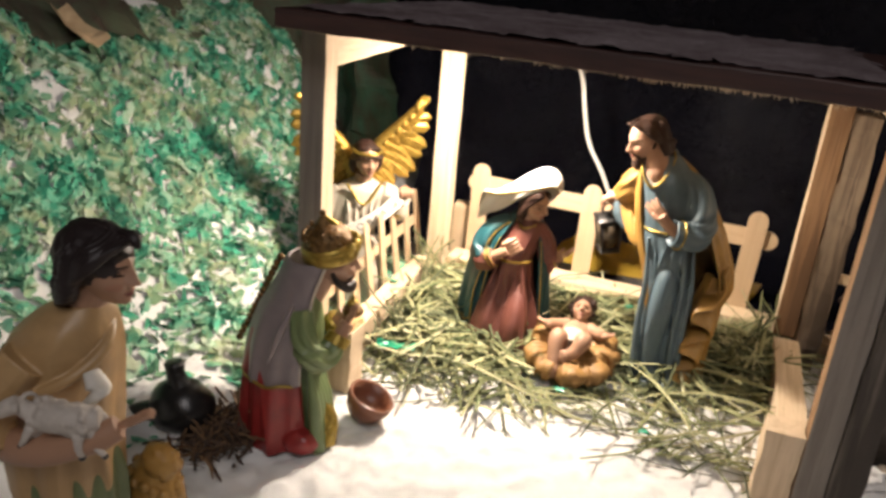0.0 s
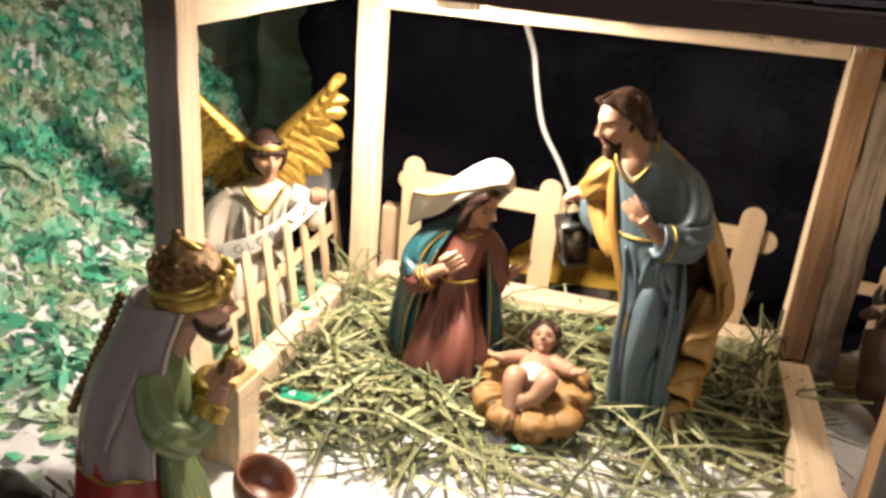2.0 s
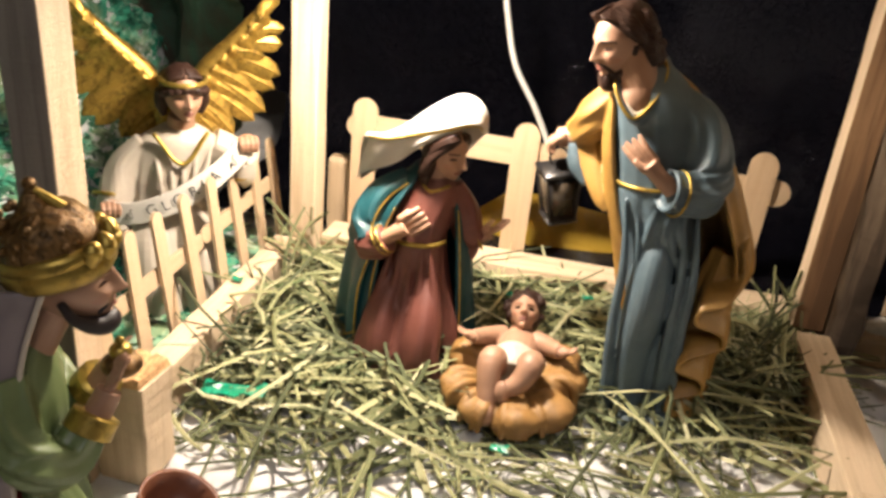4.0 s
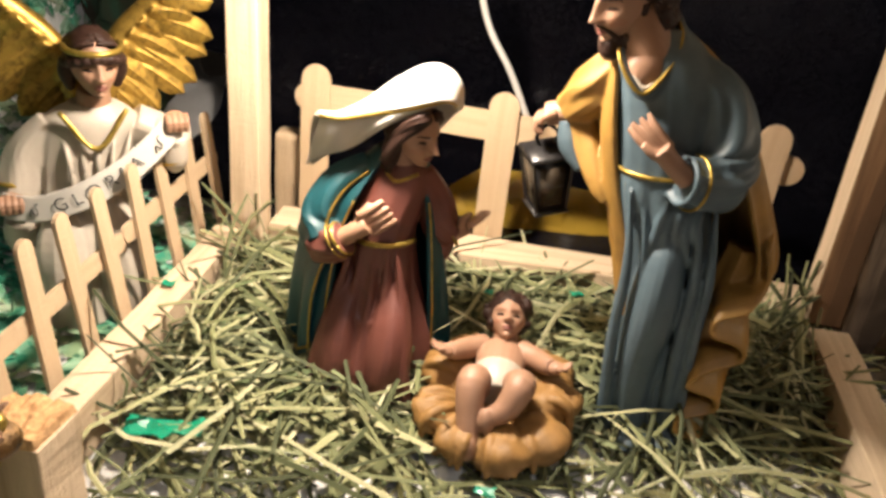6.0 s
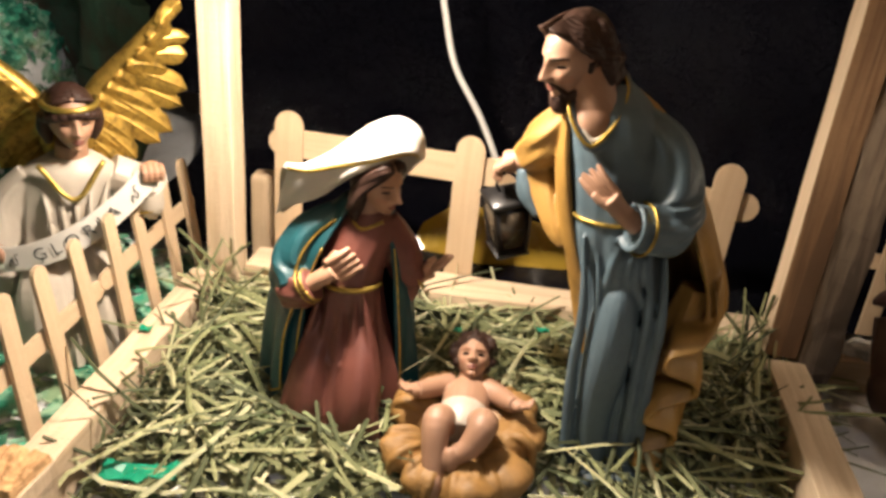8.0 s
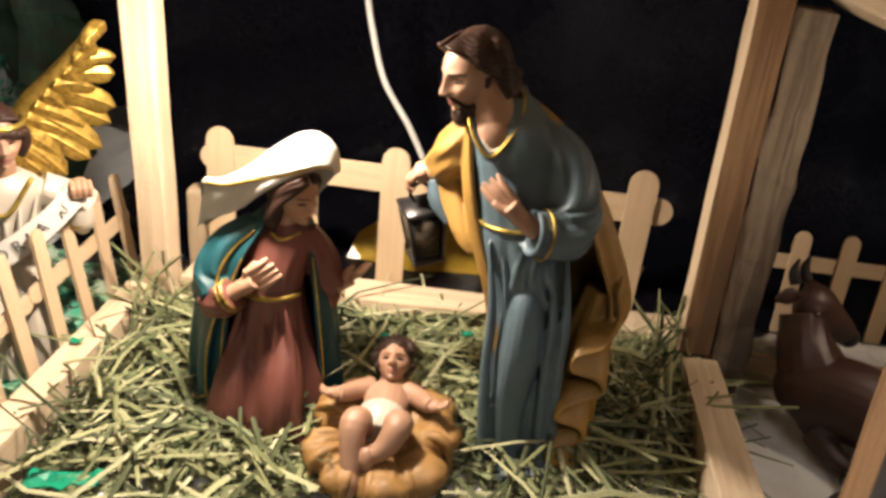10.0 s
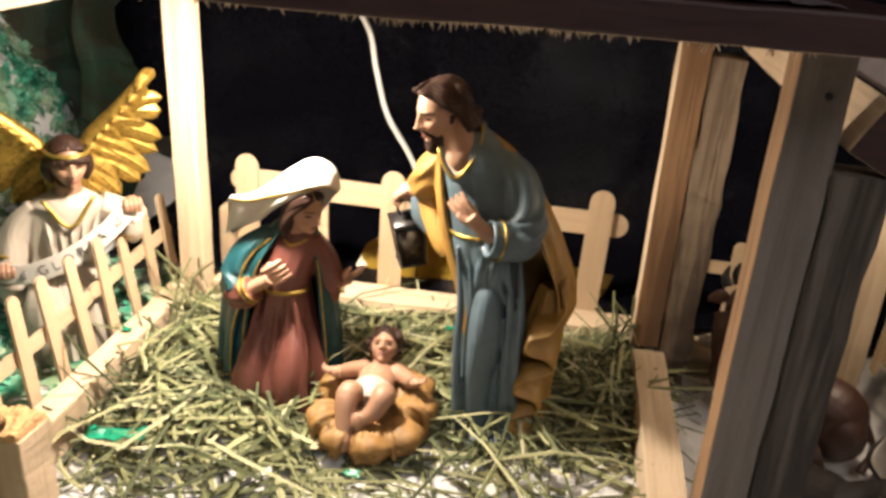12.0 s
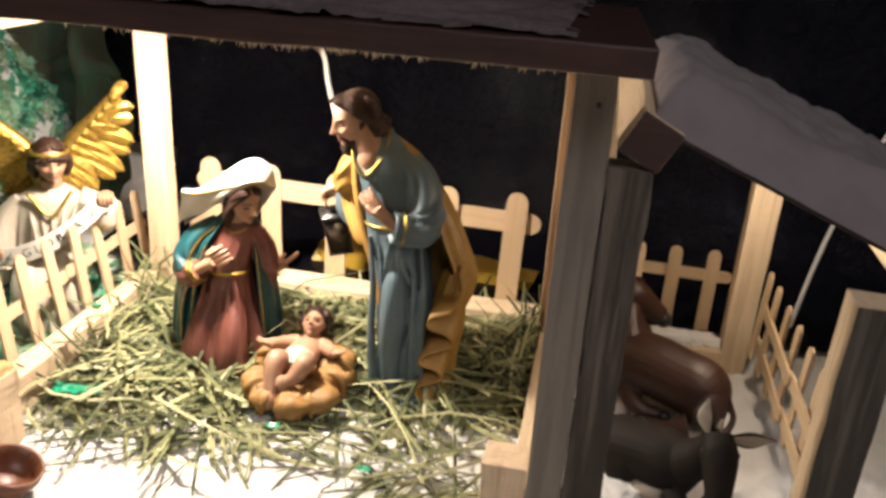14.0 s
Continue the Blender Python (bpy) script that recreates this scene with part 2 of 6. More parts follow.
def soup(name, verts, faces, material, label, category="", kind="stuff", smooth=False):
    """Many loose bits as one mesh, from arrays."""
    me = bpy.data.meshes.new(name)
    me.from_pydata([tuple(v) for v in verts], [], [tuple(f) for f in faces])
    me.materials.append(material)
    if smooth:
        me.polygons.foreach_set("use_smooth", [True] * len(me.polygons))
    return tagged(new(name, me), label, category, "", kind)


def box(bm, lo, hi, bevel=0.0008, rough=0.0, cuts=0, seed=0, top_rough=0.0):
    """A sawn block between two corners, with eased and slightly uneven edges."""
    made = bmesh.ops.create_cube(bm, size=1.0)["verts"]
    lo, hi = Vector(lo), Vector(hi)
    for v in made:
        v.co = Vector([a + (c + 0.5) * (b - a) for a, b, c in zip(lo, hi, v.co)])
    edges = list({e for v in made for e in v.link_edges})
    if bevel:
        out = bmesh.ops.bevel(bm, geom=edges, offset=bevel, segments=2, affect="EDGES", profile=0.6)
        made = list({v for f in out["faces"] for v in f.verts} | {v for v in made if v.is_valid})
    if cuts:
        size = hi - lo
        long = max(range(3), key=lambda k: size[k])
        normal = Vector((0, 0, 0))
        normal[long] = 1
        for k in range(1, cuts):
            faces = [f for f in bm.faces]
            p = lo + size * (k / cuts)
            bmesh.ops.bisect_plane(bm, geom=faces + list(bm.edges) + list(bm.verts), plane_co=p, plane_no=normal)
    if rough:
        for v in bm.verts:
            d = noise.noise_vector(v.co * 60 + Vector((seed, 0, 0)))
            v.co += d * rough
    if top_rough:
        for v in bm.verts:
            if v.co.z > hi.z - 0.3 * (hi.z - lo.z):
                v.co.z += noise.noise(v.co * 150) * top_rough
    return bm


def craft_stick(length, width, thick, both_round=False):
    """A flat stick standing on z = 0 in the xz plane, its top rounded."""
    bm = bmesh.new()
    r, n = width / 2, 7
    outline = [(r * math.cos(math.pi * k / n), length - r + r * math.sin(math.pi * k / n)) for k in range(n + 1)]
    if both_round:
        outline += [(-r * math.cos(math.pi * k / n), r - r * math.sin(math.pi * k / n)) for k in range(n + 1)]
    else:
        outline += [(-r, 0), (r, 0)]
    front = [bm.verts.new((x, -thick / 2, z)) for x, z in outline]
    back = [bm.verts.new((x, thick / 2, z)) for x, z in outline]
    bm.faces.new(front)
    bm.faces.new(back[::-1])
    for k in range(len(front)):
        j = (k + 1) % len(front)
        bm.faces.new((front[j], front[k], back[k], back[j]))
    return bm


def spline(points, n):
    """Points along a smooth line through the given ones."""
    p = [Vector(q) for q in points]
    p = [2 * p[0] - p[1], *p, 2 * p[-1] - p[-2]]
    out = []
    for k in range(n):
        s = k / (n - 1) * (len(p) - 3)
        i = min(int(s), len(p) - 4)
        u = s - i
        a, b, c, d = p[i : i + 4]
        out.append(0.5 * (2 * b + (c - a) * u + (2 * a - 5 * b + 4 * c - d) * u * u + (3 * b - a - 3 * c + d) * u**3))
    return out


class Sculpt:
    """One statuette as one mesh: lofts, tubes and balls in its own frame (x ahead, y to its left, z up)."""

    def __init__(self):
        self.bm, self.mats = bmesh.new(), []

    def slot(self, m):
        if m not in self.mats:
            self.mats.append(m)
        return self.mats.index(m)

    def rings(self, rings, m, closed=True, caps=True):
        i = self.slot(m)
        rows = [[self.bm.verts.new(p) for p in ring] for ring in rings]
        n = len(rows[0])
        for a, b in zip(rows, rows[1:]):
            for k in range(n if closed else n - 1):
                j = (k + 1) % n
                self.bm.faces.new((a[k], a[j], b[j], b[k])).material_index = i
        if caps and closed:
            self.bm.faces.new(rows[0][::-1]).material_index = i
            self.bm.faces.new(rows[-1]).material_index = i
        return rows

    def robe(self, levels, m, folds=9, depth=0.12, phase=0.0, n=72, steps=26, a0=0.0, a1=360.0, thick=0.0, twist=0.4):
        """A draped form: levels of (z, x, y, half length, half breadth, fold) from the bottom up."""
        keys = [Vector((l[0], l[1], l[2])) for l in levels]
        size = [Vector((l[3], l[4], l[5])) for l in levels]
        keys, size = spline(keys, steps), spline(size, steps)
        whole = a1 - a0 >= 359.9
        out, inner = [], []
        for s, (k, r) in enumerate(zip(keys, size)):
            ring, back = [], []
            for j in range(n + (0 if whole else 1)):
                a = radians(a0 + (a1 - a0) * j / n)
                g = folds * a + phase + twist * 6 * k.x / max(1e-6, keys[-1].x) + 0.7 * math.sin(2 * a + phase)
                wave = 1.2 * (1 - 1.6 * abs(math.sin(g / 2)) ** 0.8) + 0.5 * math.sin((folds * 1.7 // 1) * a + 2.1 * phase + 1.3)
                f = 1 + depth * r.z * wave
                p = Vector((k.y + r.x * f * math.cos(a), k.z + r.y * f * math.sin(a), k.x))
                ring.append(p)
                back.append(p - Vector((math.cos(a), math.sin(a), 0)) * thick)
            out.append(ring)
            inner.append(back)
        if whole:
            return self.rings(out, m)
        shell = [a + b[::-1] for a, b in zip(out, inner)]
        return self.rings(shell, m, True, True)

    def tube(self, points, radii, m, n=14, steps=14, flat=1.0, up=(0, 0, 1), folds=0, depth=0.0):
        n, steps = max(n, 20), max(steps, 20)
        path = spline(points, steps)
        rad = [v.x for v in spline([(r, 0, 0) for r in radii], steps)]
        rings = []
        for k, p in enumerate(path):
            ahead = (path[min(k + 1, steps - 1)] - path[max(k - 1, 0)]).normalized()
            side = ahead.cross(Vector(up))
            side = side.normalized() if side.length > 1e-4 else Vector((1, 0, 0))
            top = side.cross(ahead)
            r = max(rad[k], 1e-5)
            ring = []
            for j in range(n):
                a = 2 * math.pi * j / n
                w = 1 + depth * math.sin(folds * a + 5.0 * k / steps) if folds else 1
                ring.append(p + side * math.cos(a) * r * w + top * math.sin(a) * r * flat * w)
            rings.append(ring)
        return self.rings(rings, m)

    def ball(self, at, r, m, turn=(0, 0, 0), u=20, v=14, lumps=0.0, freq=200.0):
        i = self.slot(m)
        if u > 8:
            u, v = max(u, 24), max(v, 18)
        made = bmesh.ops.create_uvsphere(self.bm, u_segments=u, v_segments=v, radius=1.0)["verts"]
        r = r if isinstance(r, tuple) else (r, r, r)
        mat = pose(*at, *turn) @ Matrix.Diagonal((*r, 1))
        for w in made:
            w.co = mat @ w.co
            if lumps:
                w.co += (w.co - Vector(at)).normalized() * noise.noise(w.co * freq) * lumps
        for f in {f for w in made for f in w.link_faces}:
            f.material_index = i

    def sheet(self, grid, thick, m):
        """A cloth through rows of points, given thickness."""
        rows = []
        for r, row in enumerate(grid):
            top = [Vector(p) for p in row]
            low = []
            for c, p in enumerate(top):
                a = Vector(row[min(c + 1, len(row) - 1)]) - Vector(row[max(c - 1, 0)])
                b = Vector(grid[min(r + 1, len(grid) - 1)][c]) - Vector(grid[max(r - 1, 0)][c])
                nrm = a.cross(b)
                low.append(p - (nrm.normalized() if nrm.length > 1e-9 else Vector((0, 0, 1))) * thick)
            rows.append(top + low[::-1])
        self.rings(rows, m)

    def head(self, at, size, hair, face=0.0, nod=0.0, beard=None, lean=0.0, eyes="lowered", brow=None):
        """A moulded skull and face with painted lips, eyes and brows; face turns it to its left, nod downwards (degrees)."""
        turn = pose(0, 0, 0, lean, nod, face)
        c = Vector(at)

        def put(x, y, z):
            return c + turn @ (Vector((x, y, z)) * size)

        def bell(v, mid, width):
            return math.exp(-(((v - mid) / width) ** 2))

        def surface(th, ph):
            x, y, z = math.sin(th) * math.cos(ph), math.sin(th) * math.sin(ph), math.cos(th)
            front = max(0.0, math.cos(ph))
            x, y, z = 0.41 * x, 0.345 * y, 0.475 * z
            low = max(0.0, min(1.0, (-0.02 - z) / 0.44))
            y *= 1 - 0.36 * low**1.4
            x = x * (1 - 0.3 * low) if x < 0 else x + 0.17 * low**1.2 * front
            e = abs(y)
            if front > 0:
                k = min(1.0, 2.2 * front)
                ridge = min(1.0, max(0.0, (0.13 - z) / 0.21)) if z > -0.1 else max(0.0, 1 - (-0.1 - z) / 0.055)
                d = (0.125 * ridge + 0.02) * bell(y, 0, 0.042 + 0.03 * max(0.0, ridge)) * (1 if -0.17 < z < 0.2 else 0)
                d += 0.035 * bell(e, 0.06, 0.028) * bell(z, -0.115, 0.03)
                d -= 0.062 * bell(e, 0.14, 0.085) * bell(z, 0.035, 0.06)
                d += 0.034 * bell(e, 0.15, 0.055) * bell(z, 0.018, 0.032)
                d += 0.022 * bell(e, 0.14, 0.12) * bell(z, 0.125, 0.035)
                d += 0.03 * bell(e, 0.17, 0.09) * bell(z, -0.13, 0.09)
                d += 0.032 * bell(y, 0, 0.075) * (bell(z, -0.215, 0.02) + 1.15 * bell(z, -0.268, 0.022))
                d -= 0.014 * bell(y, 0, 0.1) * bell(z, -0.318, 0.025)
                d += 0.045 * bell(y, 0, 0.1) * bell(z, -0.385, 0.06)
                x += d * k
            return x, y, z

        def tint(x, y, z, ph):
            e = abs(y)
            if math.cos(ph) < 0.25:
                return painted_face
            if (y / 0.095) ** 2 + ((z + 0.241) / 0.042) ** 2 < 1:
                return lip if abs(z + 0.241) > 0.006 else lip_line
            tall = 0.034 if eyes == "wide" else 0.016
            if ((e - 0.15) / 0.068) ** 2 + ((z - 0.012) / tall) ** 2 < 1:
                return white_cloth if eyes == "wide" and abs(e - 0.15) > 0.03 else brown_hair
            if 0.05 < e < 0.25 and abs(z - (0.128 - 1.6 * (e - 0.14) ** 2)) < 0.013:
                return brow or hair
            if bell(e, 0.2, 0.08) * bell(z, -0.13, 0.075) > 0.55:
                return blush
            return painted_face

        nu, nv = 150, 96
        rows = []
        for j in range(nv + 1):
            row = []
            for i in range(nu):
                p = 2 * math.pi * i / nu
                ph = p - 0.45 * math.sin(p)
                row.append((surface(max(0.002, min(math.pi - 0.002, math.pi * j / nv)), ph), ph))
            rows.append(row)
        made = [[self.bm.verts.new(put(*v)) for v, ph in row] for row in rows]
        for j in range(nv):
            for i in range(nu):
                k = (i + 1) % nu
                quad = (rows[j][i][0], rows[j][k][0], rows[j + 1][k][0], rows[j + 1][i][0])
                mid = [sum(q[n] for q in quad) / 4 for n in range(3)]
                self.bm.faces.new((made[j][i], made[j + 1][i], made[j + 1][k], made[j][k])).material_index = self.slot(tint(*mid, rows[j][i][1]))
        rot = (lean, nod, face)
        if beard:
            self.ball(put(0.2, 0, -0.38), (0.19 * size, 0.2 * size, 0.14 * size), beard, rot, 16, 12, 0.03 * size, 7 / size)
            self.ball(put(0.33, 0, -0.49), (0.12 * size, 0.14 * size, 0.14 * size), beard, rot, 14, 10, 0.03 * size, 7 / size)
            for k in range(5):
                a = (k - 2) * 0.5
                self.tube([put(0.4 * math.cos(a) + 0.02, 0.17 * math.sin(a), -0.36), put(0.42 * math.cos(a) - 0.02, 0.2 * math.sin(a) + 0.02 * (-1) ** k, -0.48), put(0.37 * math.cos(a), 0.14 * math.sin(a), -0.62 + 0.08 * abs(a))], [0.03 * size, 0.045 * size, 0.02 * size], beard, 8, 8)
            for s in (-1, 1):
                self.tube([put(0.445, 0.015 * s, -0.178), put(0.41, 0.1 * s, -0.215), put(0.33, 0.165 * s, -0.34)], [0.018 * size, 0.026 * size, 0.035 * size], beard, 8, 7)
                self.tube([put(0.03, 0.325 * s, 0.0), put(0.08, 0.285 * s, -0.2), put(0.2, 0.17 * s, -0.38)], [0.05 * size, 0.055 * size, 0.07 * size], beard, 8, 7)
        return put, rot
    def loop(self, at, axis, r, thick, m, squash=1.0):
        """A ring round an axis, as a cuff or band."""
        a = Vector(axis).normalized()
        u = a.orthogonal().normalized() if abs(a.z) > 0.9 else a.cross(Vector((0, 0, 1))).normalized()
        v = a.cross(u)
        c = Vector(at)
        self.tube([c + u * r * math.cos(t) + v * r * squash * math.sin(t) for t in np.linspace(0, 6.2, 14)], [thick] * 3, m, 8, 36)

    def hand(self, at, ahead, size, turn_up=0.0):
        """A palm with four fingers and a thumb."""
        a = Vector(ahead).normalized()
        side = a.cross(Vector((0, 0, 1))).normalized()
        up = side.cross(a)
        c = Vector(at)
        self.tube([c - a * 0.35 * size, c, c + a * 0.35 * size], [0.2 * size, 0.26 * size, 0.22 * size], skin, 10, 6, 0.6)
        for k in range(4):
            s = (k - 1.5) * 0.14 * size
            self.tube([c + a * 0.25 * size + side * s, c + a * 0.65 * size + side * s * 1.1 + up * 0.03 * size, c + a * (0.98 - 0.06 * abs(k - 1.4)) * size + side * s * 1.2 - up * 0.06 * size], [0.085 * size, 0.08 * size, 0.05 * size], skin, 8, 6)
        self.tube([c + side * 0.2 * size, c + side * 0.34 * size + a * 0.25 * size + up * 0.08 * size, c + side * 0.3 * size + a * 0.5 * size + up * 0.1 * size], [0.09 * size, 0.08 * size, 0.05 * size], skin, 8, 6)

    def fuse(self, materials, voxel=0.0008, rounds=5):
        """Melts the pieces of each of these colours into one moulded surface."""
        for m in materials:
            if m not in self.mats:
                continue
            i = self.mats.index(m)
            piece = self.bm.copy()
            bmesh.ops.delete(piece, geom=[f for f in piece.faces if f.material_index != i], context="FACES")
            bmesh.ops.recalc_face_normals(piece, faces=piece.faces)
            me = bpy.data.meshes.new("piece")
            piece.to_mesh(me)
            piece.free()
            ob = new("piece", me)
            melt = ob.modifiers.new("melt", "REMESH")
            melt.mode, melt.voxel_size = "VOXEL", voxel
            calm = ob.modifiers.new("calm", "SMOOTH")
            calm.factor, calm.iterations = 0.5, rounds
            bpy.context.view_layer.update()
            made = bpy.data.meshes.new_from_object(ob.evaluated_get(bpy.context.evaluated_depsgraph_get()))
            bpy.data.objects.remove(ob)
            bmesh.ops.delete(self.bm, geom=[f for f in self.bm.faces if f.material_index == i], context="FACES")
            before = set(self.bm.faces)
            self.bm.from_mesh(made)
            for f in self.bm.faces:
                if f not in before:
                    f.material_index = i

    def finish(self, name, at, facing, label, scale=1.0):
        """facing: degrees from +x towards +y."""
        self.fuse((grey_blue, ochre, teal, rose, white_cloth, cream, deep_red, leaf_green, mauve, olive, tan_cloth, lamb_white, ox_brown, donkey_grey), 0.0007, 2)
        self.fuse((brown_hair, black_hair), 0.0005, 2)
        self.fuse((skin,), 0.00042, 4)
        bmesh.ops.transform(self.bm, verts=self.bm.verts, matrix=pose(0, 0, 0, 0, 0, facing) @ Matrix.Scale(scale, 4))
        ob = new(name, mesh_of(name, self.bm, self.mats, Vector((0, 0, 0)), True))
        ob.location = at
        return tagged(ob, label, "statuette", "nativity statuettes")

# ---- ground and backdrop ----
RISE_D = (-0.05, 0.0, 0.04, 0.08, 0.12, 0.145, 0.185, 0.21, 0.25, 0.4)
RISE_Z = (0.0, 0.004, 0.02, 0.045, 0.08, 0.115, 0.172, 0.2, 0.235, 0.3)


def hill_d(x, y):
    return -0.1 - x - 1.1 * max(0.0, y - 0.01) * max(0.0, min(1.0, (x + 0.235) / 0.06))


def ground_z(x, y):
    """The snow's height: flat in the stable, rising into a hill beyond its open side."""
    p = Vector((x, y, 0))
    d = hill_d(x, y)
    z = float(np.interp(d, RISE_D, RISE_Z))
    z += 0.003 * noise.noise(p * 28) + 0.0042 * noise.noise(p * 65) + 0.0024 * noise.noise(p * 190)
    if d > 0.03:
        z += 0.012 * noise.noise(p * 22 + Vector((3, 1, 0)))
    return z - 0.001


def height_sheet(xs, ys, fn):
    verts = [(x, y, fn(x, y)) for y in ys for x in xs]
    w = len(xs)
    faces = [(j * w + i, j * w + i + 1, (j + 1) * w + i + 1, (j + 1) * w + i) for j in range(len(ys) - 1) for i in range(w - 1)]
    return verts, faces


xs = list(np.concatenate([np.linspace(-0.9, -0.4, 12), np.arange(-0.39, 0.52, 0.0034), np.linspace(0.54, 1.0, 10)]))
ys = list(np.concatenate([np.linspace(-1.2, -0.56, 14), np.arange(-0.55, 0.2, 0.0034), np.linspace(0.21, 0.32, 6)]))
soup("ground", *height_sheet([float(v) for v in xs], [float(v) for v in ys], ground_z), snow, "white cotton wool snow spread over the display and hill", "snow", "structure", True)

bm = bmesh.new()
box(bm, (-1.0, -1.3, -0.07), (1.1, 0.4, -0.03), 0.004)
solo("table", bm, wood("table_wood", (0.3, 0.19, 0.1), (0.2, 0.12, 0.06), 0), (0, -0.5, -0.07), "plain wooden table top under the display", "table", "", "structure")

# the black sheet lies behind the fences and then climbs in uneven folds
def sheet_place(x, s):
    p = Vector((x, s, 0))
    fold = 0.022 * noise.noise(p * 7) + 0.008 * noise.noise(Vector((x * 30, s * 9, 5))) + 0.004 * noise.noise(p * 60)
    lie = 0.155
    if s < lie:
        rise = max(0.0, s - 0.1) / 0.055
        return (x, 0.02 + s, 0.012 + 0.012 * rise * rise + 0.3 * abs(fold) * min(1.0, s / 0.03))
    return (x, 0.175 + 0.03 * min(1.0, (s - lie) / 0.05) + fold, 0.024 + s - lie)


verts, faces = height_sheet([float(v) for v in np.arange(-0.6, 1.25, 0.012)], [float(v) for v in np.arange(0.0, 1.1, 0.012)], lambda x, y: 0.0)
kept = [sheet_place(x, s) for x, s, z in verts]
faces = [f for f in faces if not (kept[f[0]][0] < -0.135 and kept[f[0]][2] < 0.06)]
soup("backdrop", kept, faces, black_plastic, "crinkled glossy black plastic sheet hung behind the stable", "backdrop", "structure", True)

for name, lo, hi in (("wall_south", (-2.2, -2.6, -0.8), (2.4, -2.5, 1.9)), ("wall_west", (-2.3, -2.6, -0.8), (-2.2, 1.1, 1.9)), ("wall_east", (2.4, -2.6, -0.8), (2.5, 1.1, 1.9)), ("wall_north", (-2.2, 1.0, -0.8), (2.4, 1.1, 1.9)), ("ceiling", (-2.3, -2.6, 1.95), (2.5, 1.1, 2.05)), ("floor", (-2.3, -2.6, -0.85), (2.5, 1.1, -0.8))):
    bm = bmesh.new()
    box(bm, lo, hi, 0)
    wall_paint = bpy.data.materials.get("dim_plaster") or paint("dim_plaster", (0.4, 0.37, 0.33), 0.9, 0, 0.15, 0.8, 3)
    solo(name, bm, wall_paint, (0, 0, 0), "plain plastered room surface in the dark", "wall", "", "structure")


def crumpled(name, xs, ys, fn, material, label, cell=40.0, amount=0.012):
    """A faceted, creased paper form over a plan."""
    verts, faces = height_sheet([float(v) for v in xs], [float(v) for v in ys], fn)
    out = []
    for x, y, z in verts:
        p = Vector((x, y, z)) * cell
        out.append(Vector((x, y, z)) + (noise.cell_vector(p * 0.5) - Vector((0.5, 0.5, 0.5))) * amount * 0.6 + noise.noise_vector(p * 0.6) * amount)
    return soup(name, out, faces, material, label, "paper", "structure")


crumpled("hill_crest", np.arange(-0.6, -0.305, 0.009), np.arange(-0.4, 0.0, 0.009), lambda x, y: 0.195 + 0.9 * min(0.3, max(0.0, -0.299 - x)) - 1.2 * max(0.0, x + 0.299) + 0.012 * math.sin(y * 31), crest_paper, "dark painted paper creased along the top of the hill", 38)
crumpled("paper_fold", np.arange(-0.33, -0.288, 0.006), np.arange(-0.2, -0.165, 0.006), lambda x, y: 0.218 + 0.55 * (-0.3 - x) + 0.6 * abs(y + 0.182), kraft, "pale torn fold of kraft paper on the hill crest", 60, 0.006)


def rock(x, z):
    return 0.165 - 0.35 * max(0.0, -0.22 - x) - 0.07 * max(0.0, min(1.0, (x + 0.225) / 0.04))


verts, faces = height_sheet([float(v) for v in np.arange(-0.42, -0.132, 0.007)], [float(v) for v in np.arange(0.0, 0.36, 0.007)], rock)
soup("rock_backdrop", [Vector((x, y, z)) + noise.noise_vector(Vector((x, y, z)) * 26) * 0.014 + (noise.cell_vector(Vector((x, y, z)) * 20) - Vector((0.5, 0.5, 0.5))) * 0.008 for x, z, y in verts], faces, rock_paper, "crumpled dark green and brown painted rock paper", "paper", "structure")

# ---- the stable's timber ----
def timber(name, lo, hi, material, label, group="stable timber", category="post", rough=0.0007, cuts=10, seed=0, bevel=0.0009):
    bm = bmesh.new()
    box(bm, lo, hi, bevel, rough, cuts, seed)
    at = ((lo[0] + hi[0]) / 2, (lo[1] + hi[1]) / 2, lo[2])
    return solo(name, bm, material, at, label, category, group)


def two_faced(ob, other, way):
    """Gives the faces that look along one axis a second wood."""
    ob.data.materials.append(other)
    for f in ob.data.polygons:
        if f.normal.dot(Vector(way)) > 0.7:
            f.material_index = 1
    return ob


# shade is put into the dark wood; the lamp-facing side stays pale
two_faced(timber("post", (-0.0535, -0.268, 0), (-0.036, -0.2505, 0.264), shaded_grey_pine, "pale square pine post at the stable's open corner", seed=1), pine_z, (1, 0, 0))
timber("post", (-0.036, -0.041, 0), (-0.0185, -0.0235, 0.248), pine_z, "pale rough-sawn pine post beside the back fence", seed=2)
# the lamp-facing side is coloured pale as its lit side
two_faced(timber("post", (0.2867, -0.048, 0.0275), (0.3045, -0.0305, 0.25), old_pine, "brown-streaked weathered pine post at the back", seed=3), pine_z, (-1, 0, 0))
timber("post", (0.305, -0.047, 0.0), (0.326, -0.029, 0.222), bark_pine, "grey bark-edged post bound beside another post", seed=4, rough=0.0022, cuts=22)
# front coloured grey for shade and weathering, the side towards the lamp warmer
two_faced(timber("post", (0.298, -0.2605, 0), (0.3165, -0.243, 0.264), shaded_grey_pine, "square pine post at the front with a nail hole", seed=5), old_pine, (-1, 0, 0))
timber("post", (0.317, -0.263, 0), (0.336, -0.245, 0.221), shaded_bark, "short rough grey post bound beside a taller one", seed=6, rough=0.0016, cuts=18)
timber("side_beam", (-0.0533, -0.25, 0.239), (-0.0362, -0.0415, 0.262), pine_y, "pale pine beam joining two posts under the roof", category="beam", seed=7)
